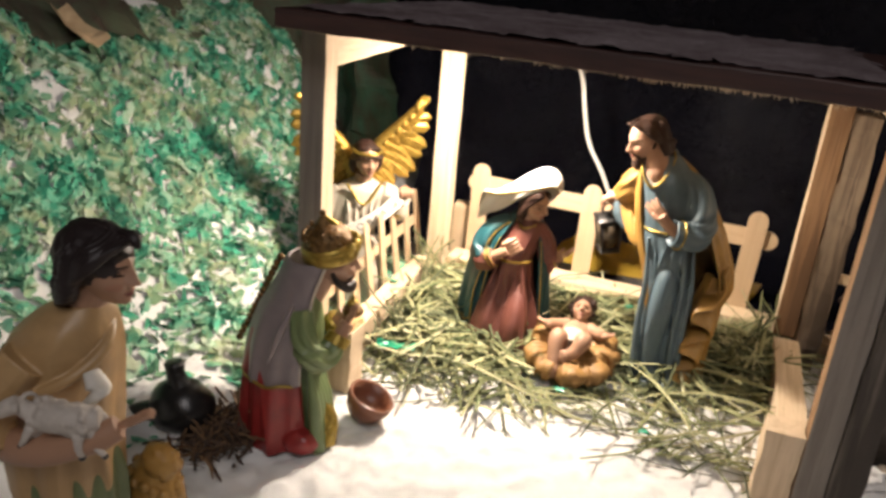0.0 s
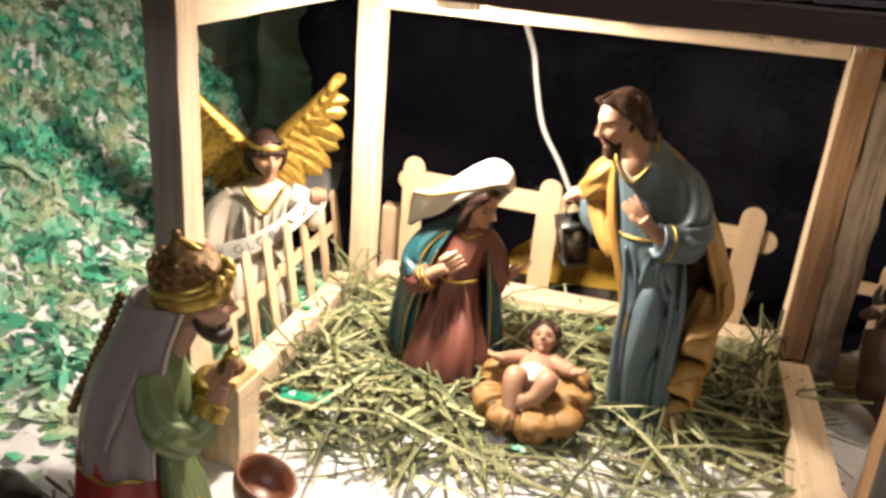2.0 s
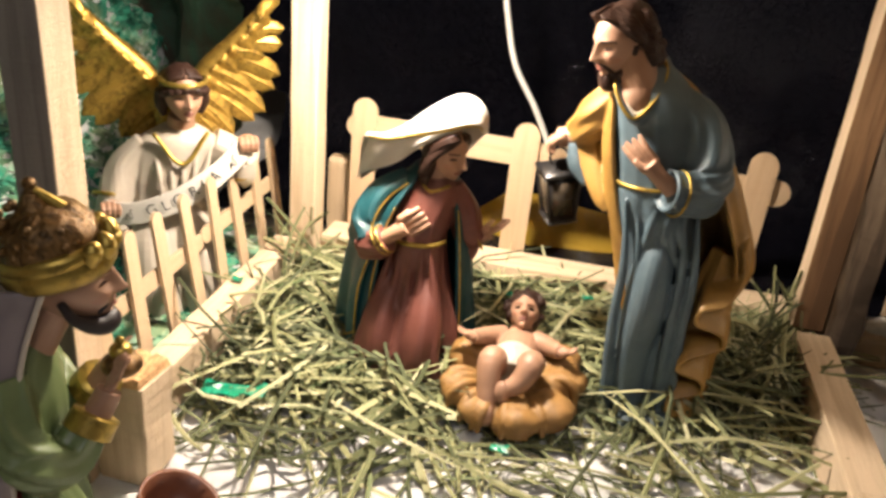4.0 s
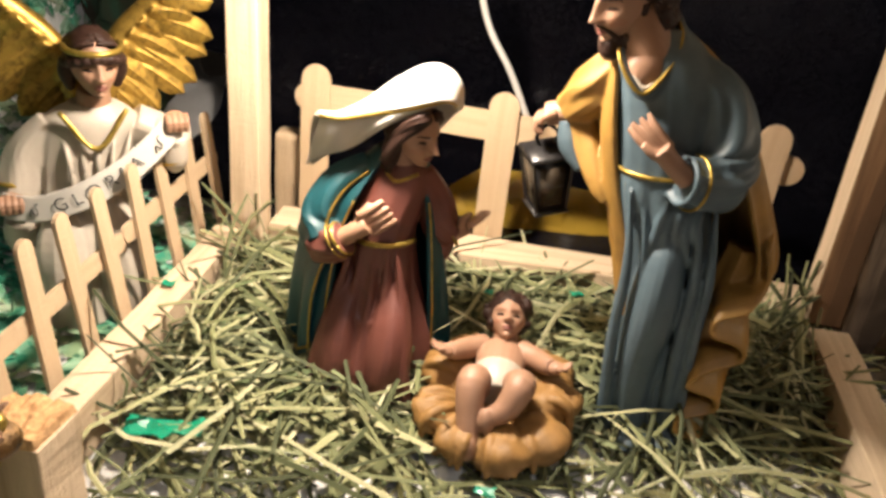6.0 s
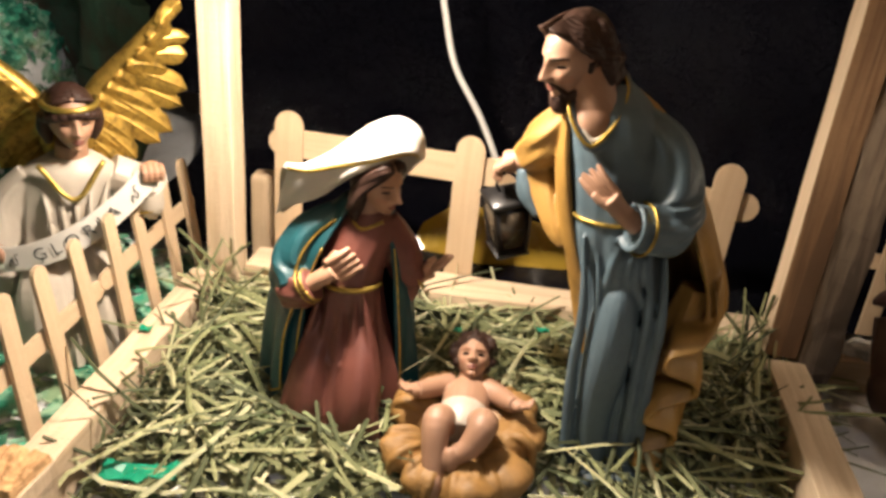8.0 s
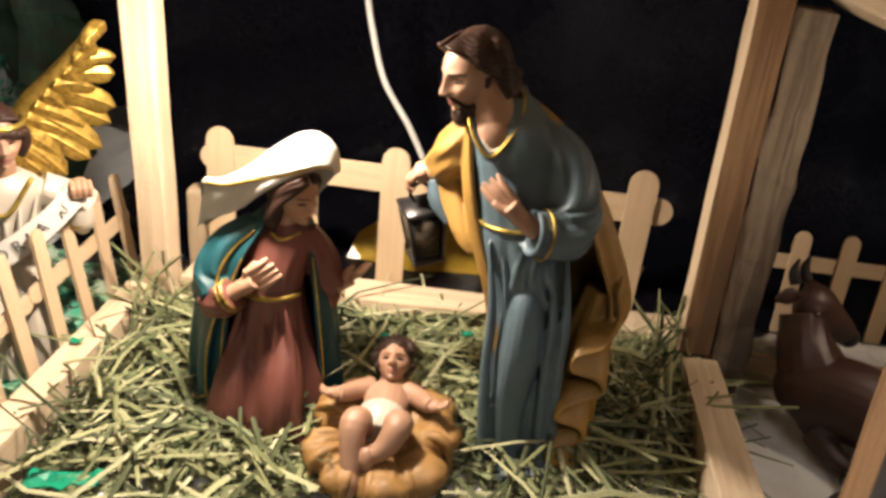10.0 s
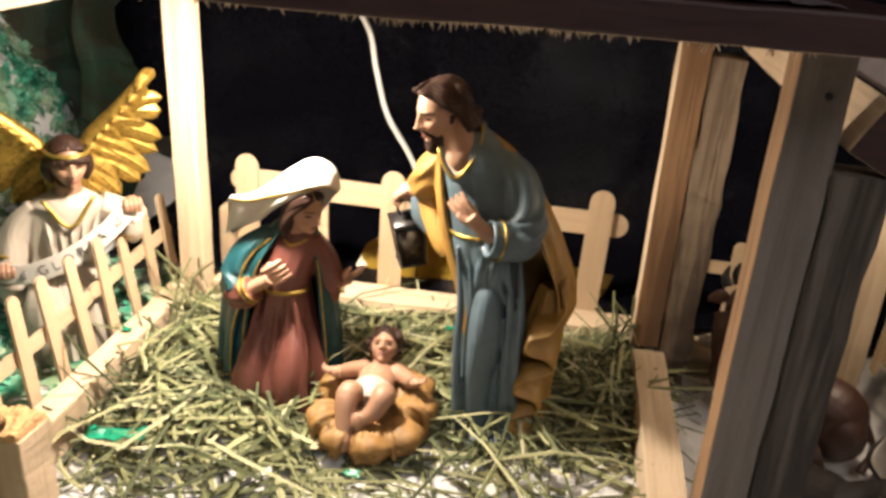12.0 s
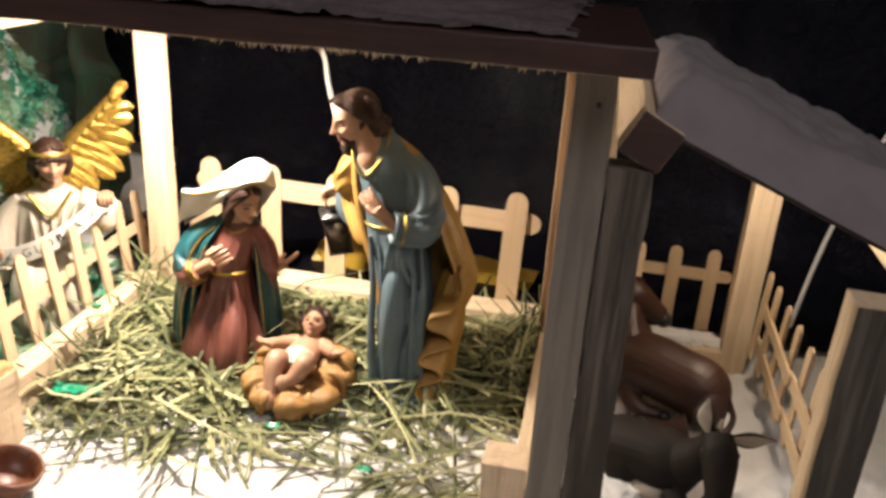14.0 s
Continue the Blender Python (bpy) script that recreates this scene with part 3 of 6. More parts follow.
bm = bmesh.new()
box(bm, (-0.0102, -0.262, -0.0102), (0.0102, -0.02, 0.0102), 0.0009, 0.0007, 10, 8)
bmesh.ops.transform(bm, verts=bm.verts, matrix=pose(0.3332, 0, 0.2335, 0, 29, 0))
# dark board colour on the front end stands for the shade there
two_faced(solo("side_beam", bm, pine_y, (0.333, -0.14, 0.222), "pale pine beam with front end coloured dark for shade, lying askew on posts", "beam", "stable timber"), roof_board, (0, -1, 0))
timber("back_beam", (-0.018, -0.041, 0.232), (0.2862, -0.0235, 0.2485), pine_x, "pine beam along the back under the roof", category="beam", seed=9)
timber("sill_beam", (-0.0455, -0.228, 0), (-0.029, -0.0415, 0.027), pine_y, "pale pine sill on the snow beside the picket fence", category="beam", seed=11)
timber("sill_beam", (-0.018, -0.0285, 0), (0.304, -0.0025, 0.027), pine_x, "pale pine sill along the back under the fence", category="beam", seed=12)
timber("sill_beam", (0.2885, -0.2375, 0), (0.309, -0.0495, 0.0268), pine_y, "pine sill between the stable and the side stall", category="beam", seed=13)
timber("sill_beam", (0.3265, -0.028, 0), (0.426, -0.008, 0.02), pine_x, "low pine sill at the back of the stall", category="beam", seed=14)
stub = timber("post_stub", (-0.0355, -0.2625, 0), (-0.0113, -0.2385, 0.051), pine_z, "short pale sawn post stub with a torn orange top", seed=15, rough=0.0014, cuts=8)
bm = bmesh.new()
box(bm, (-0.035, -0.262, 0.0505), (-0.0118, -0.239, 0.0545), 0.0006, 0.0022, 12, 16)
bmesh.ops.subdivide_edges(bm, edges=bm.edges, cuts=3, use_grid_fill=True)
for v in bm.verts:
    if v.co.z > 0.0525:
        v.co.z += 0.003 * noise.noise(v.co * 330)
part("torn_top", bm, torn_wood, stub, "torn orange end grain")
timber("post_stub", (0.2745, -0.2602, 0), (0.2972, -0.2385, 0.056), pine_z, "short sawn post stub with a torn top beside the front post", seed=25, rough=0.0014, cuts=8)
timber("post", (0.4262, -0.0225, 0), (0.446, -0.004, 0.2), pine_z, "pale pine post at the back of the side stall", seed=16)
timber("stall_beam", (0.472, -0.25, 0.155), (0.487, -0.02, 0.178), pine_y, "pale pine beam under the stall roof", category="beam", seed=19)
# the front, turned from the lamp, has its shade put in as dark wood
two_faced(timber("post", (0.421, -0.2885, 0), (0.441, -0.27, 0.183), pine_z, "pale pine post with front coloured dark for shade and cut top at the stall", seed=17), shaded_bark, (0, -1, 0))
timber("wood_block", (-0.0315, 0.018, 0), (-0.014, 0.034, 0.066), stick_z, "pale rounded wooden block standing behind the post", seed=18, bevel=0.003)

bm = bmesh.new()
bmesh.ops.create_cone(bm, cap_ends=True, segments=10, radius1=0.0013, radius2=0.0011, depth=0.0014, matrix=pose(0.3095, -0.2608, 0.247, 90, 0, 0))
solo("nail", bm, black_paint, (0.3095, -0.2608, 0.247), "small dark nail head in the front post", "nail")


def snow_clump(at, r, seed):
    """A loose tuft of cotton wool."""
    bm = bmesh.new()
    bmesh.ops.create_icosphere(bm, subdivisions=5, radius=1.0)
    for v in bm.verts:
        p = v.co * 2.2 + Vector((seed, 0, 0))
        k = 1 + 0.3 * noise.noise(p) + 0.12 * noise.noise(p * 2.7) + 0.04 * noise.noise(p * 7)
        v.co = Vector((v.co.x * r[0], v.co.y * r[1], max(v.co.z, -0.25) * r[2])) * k + Vector(at)
    return solo("snow_clump", bm, snow, at, "white tuft of cotton wool snow", "snow", "snow clumps", "", True)


for k, (at, r) in enumerate((((0.388, -0.017, 0.022), (0.022, 0.0085, 0.007)), ((0.412, -0.015, 0.022), (0.014, 0.0085, 0.006)), ((0.352, -0.017, 0.022), (0.014, 0.008, 0.006)), ((0.345, -0.2, 0.004), (0.02, 0.014, 0.008)))):
    snow_clump(at, r, 3.7 * k)

# ---- roofs ----
def roof_slab(bm):
    box(bm, (-0.054, -0.302, 0.0), (0.328, 0.012, 0.0115), 0.0012, 0.0008, 26, 3)
    for v in bm.verts:
        v.co.z += 0.2665 - 0.05 * (v.co.y + 0.3)


roof = thing("stable_roof", (0.13, -0.15, 0.26), "dark stained board roof dusted with frosty snow", "roof")
bm = bmesh.new()
roof_slab(bm)
two_faced(part("roof_board", bm, roof_board, roof), pine_x, (0, 0, -1))


def frost_sheet(x0, x1, y0, y1, top, edge, seed, step=0.005):
    """A thin uneven layer with ragged edges, lying on a board."""
    bm = bmesh.new()
    xs, ys = np.arange(x0, x1, step), np.arange(y0, y1, step)
    grid = {}
    for i, x in enumerate(xs):
        for j, y in enumerate(ys):
            p = Vector((x, y, seed))
            keep = min(x - x0, x1 - x, y - y0, y1 - y) + edge * noise.noise(p * 45) + 0.5 * edge * noise.noise(p * 140)
            if keep > 0.003:
                lift = min(1.0, keep / 0.012)
                grid[i, j] = bm.verts.new((x, y, top(x, y) + 0.0004 + lift * (0.002 + 0.0018 * noise.noise(p * 110) + 0.0012 * noise.noise(p * 300))))
    for (i, j), v in grid.items():
        ring = [grid.get(k) for k in ((i, j), (i + 1, j), (i + 1, j + 1), (i, j + 1))]
        if all(ring):
            bm.faces.new(ring)
    for v in [v for v in bm.verts if not v.link_faces]:
        bm.verts.remove(v)
    return bm


part("frost", frost_sheet(-0.052, 0.3, -0.302, 0.01, lambda x, y: 0.278 - 0.05 * (y + 0.3), 0.012, 2.0), frost, roof, "thin grey-white frosty snow", True)

# torn fibres hang below the front edge of the roof
rng = random.Random(4)
bm = bmesh.new()
for k in range(190):
    x = rng.uniform(-0.02, 0.3) if k % 3 == 1 else rng.gauss(0.19, 0.035)
    y, l, w = -0.3 + rng.uniform(-0.001, 0.006), rng.uniform(0.0006, 0.0034), rng.uniform(0.0002, 0.0008)
    a = rng.uniform(-0.6, 0.6)
    z = 0.2668
    q = [bm.verts.new(p) for p in ((x - w, y, z), (x + w, y, z), (x + a * l + w * 0.3, y + rng.uniform(-0.001, 0.001), z - l), (x + w * 0.2, y + 0.0008, z - 0.3 * l))]
    bm.faces.new((q[0], q[1], q[2]))
    bm.faces.new((q[0], q[2], q[3]))
    bm.faces.new((q[1], q[3], q[2]))
part("splinters", bm, pine_x, roof, "torn pale wood splinters", False)

stall_roof = thing("stall_roof", (0.4, -0.15, 0.21), "sloping dark board over the stall, thick with snow", "roof")
SLOPE = -0.42


def stall_top(x, y):
    return 0.2475 + SLOPE * (x - 0.333)


bm = bmesh.new()
box(bm, (0.3375, -0.254, 0.0), (0.56, -0.09, 0.009), 0.001, 0.0006, 18, 9)
for v in bm.verts:
    v.co.z += stall_top(v.co.x, 0) - 0.009
part("roof_board", bm, roof_board, stall_roof)
bm = bmesh.new()
xs, ys = np.arange(0.334, 0.562, 0.004), np.arange(-0.2585, -0.084, 0.004)
grid = []
for x in xs:
    row = []
    for y in ys:
        p = Vector((x, y, 0))
        e = max(0.0, min(1.0, min(x - 0.3335, y + 0.2585, -0.086 - y) / 0.016))
        lumps = 0.0045 * noise.noise(p * 40) + 0.003 * noise.noise(p * 95) + 0.0016 * noise.noise(p * 230)
        row.append(bm.verts.new((x, y + 0.0015 * noise.noise(p * 120), stall_top(x, y) - 0.006 + 0.0265 * math.sqrt(e) + min(1.0, 2 * e) * lumps)))
    grid.append(row)
for a, b in zip(grid, grid[1:]):
    for k in range(len(ys) - 1):
        bm.faces.new((a[k], b[k], b[k + 1], a[k + 1]))
part("snow_layer", bm, grey_snow, stall_roof, "thick greyish cotton wool snow", True)

# ---- lamp and cables ----
def round_lamp(bulb, top, label):
    """A shallow round housing with a glowing diffuser below."""
    ob = thing("lamp", (bulb.x, bulb.y, top), label, "lamp", "lamps")
    bm = bmesh.new()
    low = bulb.z + 0.0025
    bmesh.ops.create_cone(bm, cap_ends=True, segments=28, radius1=0.0125, radius2=0.015, depth=top - low, matrix=pose(bulb.x, bulb.y, (top + low) / 2))
    part("housing", bm, white_cable, ob)
    bm = bmesh.new()
    bmesh.ops.create_cone(bm, cap_ends=True, segments=28, radius1=0.0095, radius2=0.0115, depth=0.002, matrix=pose(bulb.x, bulb.y, bulb.z + 0.0015))
    part("diffuser", bm, lens, ob, "glowing diffuser")


round_lamp(BULB, 0.2565, "small round lit lamp fixed under the stable roof")
round_lamp(STALL_BULB, 0.2065, "small round lit lamp fixed under the stall roof")


def cable(points, radius, label):
    s = Sculpt()
    s.tube(points, [radius] * 3, white_cable, 12, 48)
    return solo("cable", s.bm, white_cable, points[0], label, "cable", "", "", True)


cable([(0.066, -0.01, 0.252), (0.069, 0.02, 0.235), (0.0735, 0.07, 0.2), (0.0795, 0.07, 0.172), (0.089, 0.07, 0.138), (0.108, 0.07, 0.107), (0.124, 0.07, 0.073), (0.135, 0.075, 0.03), (0.14, 0.08, 0.0)], 0.0021, "thin white electric cable hanging behind the fence")
cable([(0.53, 0.045, 0.2), (0.515, 0.05, 0.15), (0.505, 0.05, 0.111), (0.497, 0.05, 0.065), (0.489, 0.05, 0.0)], 0.0018, "thin white electric cable behind the stall")

# ---- fences of craft sticks ----
def stick_piece(name, me, m, parent, turn):
    ob = new(name, me)
    ob.parent = parent
    ob.matrix_basis = Matrix.Translation(-origin_of(parent)) @ m @ turn
    return ob


def stick_mesh(length, width, thick, material, both=False):
    return mesh_of("craft_stick", craft_stick(length, width, thick, both), material)


back_fence = thing("picket_fence", (0.13, 0.001, 0.0), "pale craft stick picket fence along the back sill", "fence", "stick fences")
tall = stick_mesh(0.113, 0.0172, 0.002, stick_z)
for x, lean, top in ((0.0, 0.5, 0.1175), (0.0545, -0.6, 0.117), (0.109, 0.8, 0.116), (0.202, 0.4, 0.117), (0.2552, 1.6, 0.1185)):
    stick_piece("picket", tall, pose(x, -0.0002, top - 0.113, 0, lean, 0) , back_fence, Matrix.Identity(4))
rail = stick_mesh(0.15, 0.0172, 0.002, stick_z, True)
for x0, z0, a in ((-0.0125, 0.0975, 91.2), (0.128, 0.0945, 90.6)):
    stick_piece("rail", rail, pose(x0, 0.0022, z0, 0, a, 0), back_fence, Matrix.Identity(4))

side_fence = thing("picket_fence", (-0.055, -0.11, 0.0), "small pale stick fence leaning outside the sill", "fence", "stick fences")
small = stick_mesh(0.068, 0.0098, 0.002, stick_z)
rng = random.Random(8)
for k in range(8):
    y = -0.0165 - 0.029 * k
    m = pose(-0.0505, y - 0.0045, 0.019, 0, -8.5, 0) @ pose(0, 0, 0, 0, 0, 90) @ pose(0, 0, 0, 0, 3.0 + rng.uniform(-2, 2), 0)
    stick_piece("picket", small, m, side_fence, Matrix.Identity(4))
small_rail = stick_mesh(0.112, 0.0092, 0.0018, stick_z, True)
for y0, z0, x0 in ((-0.008, 0.056, -0.0585), (-0.118, 0.0525, -0.0585)):
    stick_piece("rail", small_rail, pose(x0, y0, z0, 0, -8.5, 0) @ pose(0, 0, 0, 0, 0, -90) @ pose(0, 0, 0, 0, 91.0, 0), side_fence, Matrix.Identity(4))

stall_back = thing("picket_fence", (0.385, 0.0, 0.0), "small pale stick fence at the back of the stall", "fence", "stick fences")
for x in (0.328, 0.3557, 0.3835, 0.412):
    stick_piece("picket", small, pose(x, 0.0, 0.0235, 0, rng.uniform(-1.5, 1.5), 0), stall_back, Matrix.Identity(4))
stick_piece("rail", small_rail, pose(0.316, 0.002, 0.071, 0, 90.8, 0), stall_back, Matrix.Identity(4))

stall_side = thing("picket_fence", (0.443, -0.12, 0.0), "small pale stick fence along the stall's outer side", "fence", "stick fences")
for k in range(7):
    y = -0.048 - 0.0272 * k
    stick_piece("picket", small, pose(0.4415 + 0.0012 * k, y, 0.031, 0, 2, 0) @ pose(0, 0, 0, 0, 0, 90) @ pose(0, 0, 0, 0, rng.uniform(-2, 2), 0), stall_side, Matrix.Identity(4))
for y0, z0 in ((-0.04, 0.072), (-0.14, 0.07), (-0.04, 0.046), (-0.14, 0.044)):
    stick_piece("rail", small_rail, pose(0.4435 - 0.012 * (y0 + 0.04), y0, z0, 0, 0, 0) @ pose(0, 0, 0, 0, 0, -90 - 0.5) @ pose(0, 0, 0, 0, 90.5, 0), stall_side, Matrix.Identity(4))

# ---- amber sheet behind the fence ----
bm = bmesh.new()
rows = []
for i in range(20):
    u = i / 19
    x = 0.066 + 0.2 * u
    h = 0.05 - 0.022 * u if u > 0.12 else 0.03 + 0.165 * u
    rows.append([(x + 0.012 * v, 0.046 + 0.012 * v + 0.006 * noise.noise(Vector((u * 6, v * 2, 0))), 0.002 + h * v) for v in (0, 0.33, 0.66, 1.0)])
s = Sculpt()
s.sheet(rows, 0.0012, amber_plastic)
solo("plastic_wrapper", s.bm, amber_plastic, (0.13, 0.046, 0.0), "amber yellow translucent plastic wrapper lying behind the fence", "wrapper")

# ---- statuettes ----
def standing_man():
    s = Sculpt()
    s.robe([(0.0, -0.001, 0.008, 0.0165, 0.0185, 1), (0.03, -0.001, 0.01, 0.0165, 0.0165, 1), (0.06, -0.002, 0.012, 0.0175, 0.017, 0.9), (0.09, -0.006, 0.012, 0.019, 0.018, 0.6), (0.115, -0.011, 0.012, 0.02, 0.0175, 0.35), (0.127, -0.0125, 0.012, 0.0195, 0.0165, 0.15), (0.145, -0.014, 0.013, 0.0215, 0.018, 0.15), (0.16, -0.0175, 0.014, 0.0215, 0.0175, 0.1), (0.172, -0.021, 0.015, 0.018, 0.0145, 0.05), (0.182, -0.0255, 0.016, 0.0105, 0.009, 0)], grey_blue, 9, 0.14, 0.4)
    s.tube([(-0.006, 0.006, 0.104), (-0.0065, -0.001, 0.09), (-0.007, -0.0045, 0.065), (-0.0085, -0.004, 0.03), (-0.006, -0.006, 0.0)], [0.003, 0.009, 0.0105, 0.0085, 0.0085], grey_blue, 18, 26, 1, (0, 1, 0), 4, 0.04)
    for k in range(5):
        s.tube([(-0.01 + 0.004 * k, -0.004 + 0.001 * k, 0.121), (-0.012 + 0.0035 * k, -0.0052, 0.108 - 0.003 * (k % 2)), (-0.014 + 0.006 * k, -0.004, 0.088)], [0.0012, 0.0022, 0.0008], grey_blue, 8, 12)
    for x0, x1, x2, r in ((-0.026, -0.0215, -0.0175, 0.0022), (-0.02, -0.015, -0.011, 0.0018), (0.003, 0.007, 0.009, 0.0024), (0.009, 0.013, 0.0145, 0.0022)):
        s.tube([(x0, -0.0015, 0.118), (x1, -0.006, 0.085), (x1, -0.0075, 0.05), (x2, -0.0095, 0.0)], [0.0008, r, r * 1.2, r * 1.5], grey_blue, 10, 24)
    # ochre cloak round the back, with its hem falling in a cascade
    s.robe([(0.0, 0.004, 0.016, 0.0185, 0.017, 0.8), (0.04, 0.004, 0.016, 0.0215, 0.0185, 0.8), (0.068, 0.0075, 0.017, 0.0305, 0.021, 0.8), (0.088, 0.008, 0.018, 0.036, 0.023, 0.7), (0.115, -0.0015, 0.018, 0.036, 0.023, 0.5), (0.14, -0.01, 0.018, 0.0325, 0.022, 0.3), (0.158, -0.017, 0.018, 0.027, 0.0205, 0.15), (0.17, -0.0215, 0.018, 0.0225, 0.0175, 0.05), (0.181, -0.0265, 0.017, 0.0125, 0.01, 0)], ochre, 10, 0.08, 1.0, a0=-44, a1=212, thick=0.0025)
    hem = spline([(0.034, 0.0010, 0.098), (0.037, -0.0010, 0.085), (0.032, -0.0090, 0.074), (0.0195, -0.0120, 0.069), (0.018, -0.0120, 0.061), (0.031, -0.0100, 0.056), (0.033, -0.0090, 0.048), (0.018, -0.0140, 0.042), (0.0135, -0.0140, 0.034), (0.026, -0.0120, 0.029), (0.027, -0.0120, 0.022), (0.014, -0.0150, 0.017), (0.0135, -0.0150, 0.009), (0.026, -0.0110, 0.003)], 90)
    s.sheet([spline([p, p + Vector((0.001, 0.007, 0.0055)), p + Vector((0.002, 0.018, 0.008))], 7) for p in hem], 0.0022, ochre)
    s.tube([(0.03, 0.018, 0.092), (0.026, 0.015, 0.06), (0.023, 0.014, 0.03), (0.023, 0.014, 0.0)], [0.008, 0.012, 0.0125, 0.0135], ochre, 18, 20, 1, (0, 1, 0), 6, 0.1)
    # the lifted arm in its wide ochre sleeve, and the lantern
    s.tube([(-0.036, 0.018, 0.169), (-0.046, 0.023, 0.152), (-0.0535, 0.031, 0.1395)], [0.0085, 0.0104, 0.009], ochre, 18, 18, 1, (0, 0, 1), 6, 0.09)
    s.tube([(-0.05, 0.029, 0.139), (-0.0455, 0.024, 0.128), (-0.038, 0.014, 0.113), (-0.034, 0.01, 0.106)], [0.0078, 0.0072, 0.005, 0.002], ochre, 16, 16, 0.6, (0, 1, 0), 5, 0.12)
    s.tube([(-0.054, 0.03, 0.134), (-0.052, 0.027, 0.124), (-0.046, 0.022, 0.115)], [0.0055, 0.006, 0.003], grey_blue, 12, 10)
    s.tube([(-0.053, 0.031, 0.138), (-0.059, 0.0335, 0.136), (-0.0645, 0.035, 0.134)], [0.0056, 0.0054, 0.0056], skin, 12, 8)
    for k in range(4):
        y = 0.0375 - 0.0026 * k
        s.tube([(-0.0635, y, 0.1345), (-0.0685, y - 0.0006, 0.1325), (-0.0685, y - 0.001, 0.1285), (-0.0655, y - 0.001, 0.127)], [0.0017, 0.0017, 0.0016, 0.0013], skin, 8, 10)
    s.tube([(-0.061, 0.029, 0.1365), (-0.0655, 0.0275, 0.1345), (-0.067, 0.0285, 0.131)], [0.002, 0.0019, 0.0014], skin, 8, 8)
    # lantern: a box that widens upwards, between two plates, with dark panes and a bail
    tilt = pose(-0.0635, 0.0355, 0.1255, 5, -9, 24)
    square = ((1, 1), (0, 1), (-1, 1), (-1, 0), (-1, -1), (0, -1), (1, -1), (1, 0))
    for levels in (((-0.0375, 0.0072), (-0.0105, 0.0092)), ((-0.0395, 0.0082), (-0.0388, 0.0086), (-0.0378, 0.0082)), ((-0.0112, 0.0098), (-0.0104, 0.0104), (-0.0092, 0.0104), (-0.0082, 0.0094), (-0.006, 0.004))):
        s.rings([[tilt @ Vector((q * c[0], q * c[1], h)) for c in square] for h, q in levels], black_paint)
    for a in range(4):
        turn = tilt @ pose(0, 0, 0, 0, 0, 90 * a)
        s.rings([[turn @ Vector((d + 0.0074 * k, w, h)) for w, h, k in ((-0.0052, -0.0345, 1.0), (0.0052, -0.0345, 1.0), (0.0064, -0.014, 1.21), (-0.0064, -0.014, 1.21))] for d in (-0.001, 0.0004)], smoky)
        s.tube([turn @ Vector((0.0073, 0.0073, -0.038)), turn @ Vector((0.0094, 0.0094, -0.0105))], [0.0007, 0.0007], black_paint, 6, 4)
        s.tube([turn @ Vector((0.0079, -0.0058, -0.025)), turn @ Vector((0.0085, 0.0058, -0.024))], [0.0004, 0.0004], black_paint, 6, 4)
    s.tube([tilt @ Vector(p) for p in ((0.0035, 0, -0.0065), (0.005, 0, -0.001), (0.0, 0, 0.0035), (-0.005, 0, -0.001), (-0.0035, 0, -0.0065))], [0.0008] * 3, black_paint, 8, 20)
    # the other arm, laid to the breast
    s.tube([(-0.014, 0.014, 0.168), (0.002, 0.0105, 0.157), (0.0095, 0.005, 0.136), (0.007, -0.001, 0.127), (0.0, -0.006, 0.1265), (-0.0075, -0.0095, 0.128)], [0.009, 0.0112, 0.0125, 0.0122, 0.0108, 0.0098], grey_blue, 22, 34, 1.0, (0, 0, 1), 6, 0.1)
    s.loop((-0.0035, -0.0075, 0.127), (-0.75, -0.35, 0.15), 0.0112, 0.0007, gold)
    s.loop((-0.0078, -0.0098, 0.1282), (-0.75, -0.35, 0.15), 0.0093, 0.0012, grey_blue)
    s.tube([(-0.006, -0.009, 0.129), (-0.0135, -0.0105, 0.135), (-0.019, -0.0105, 0.1405)], [0.0058, 0.0052, 0.0055], skin, 12, 10, 0.8)
    for k in range(4):
        o = Vector((0.0017, 0.0002, 0.0021)) * (k - 1.5)
        s.tube([Vector((-0.0175, -0.0108, 0.139)) + o * 0.8, Vector((-0.0245, -0.0092, 0.1448)) + o, Vector((-0.0305 + 0.001 * abs(k - 1), -0.0062, 0.149)) + o * 1.05], [0.0019, 0.0016, 0.0011], skin, 8, 10)
    s.tube([(-0.0165, -0.0115, 0.1385), (-0.0215, -0.0125, 0.1385), (-0.026, -0.0115, 0.141)], [0.0024, 0.002, 0.0014], skin, 8, 8)
    # belt, neck and neckline
    s.tube([(-0.0125 + 0.0198 * math.cos(a), 0.012 + 0.0168 * math.sin(a), 0.1255 + 0.0015 * math.cos(a)) for a in np.linspace(3.4, 5.6, 9)], [0.001] * 3, gold, 8, 26)
    s.tube([(-0.026, 0.011, 0.166), (-0.031, 0.0095, 0.178), (-0.035, 0.0105, 0.188)], [0.0118, 0.0095, 0.009], skin, 18, 12)
    s.ball((-0.0285, 0.0045, 0.166), (0.0088, 0.0066, 0.0095), skin, (0, 0, 0), 16, 12)
    neck = [(-0.019, 0.02, 0.1845), (-0.0165, 0.009, 0.1785), (-0.0195, 0.001, 0.168), (-0.0275, -0.0032, 0.158), (-0.0345, -0.001, 0.162), (-0.0395, 0.006, 0.171), (-0.038, 0.014, 0.179)]
    s.tube(neck, [0.0019] * 3, grey_blue, 8, 36)
    s.tube([Vector(p) + Vector((-0.0012, -0.001, 0.0012)) for p in neck], [0.0009] * 3, gold, 8, 36)
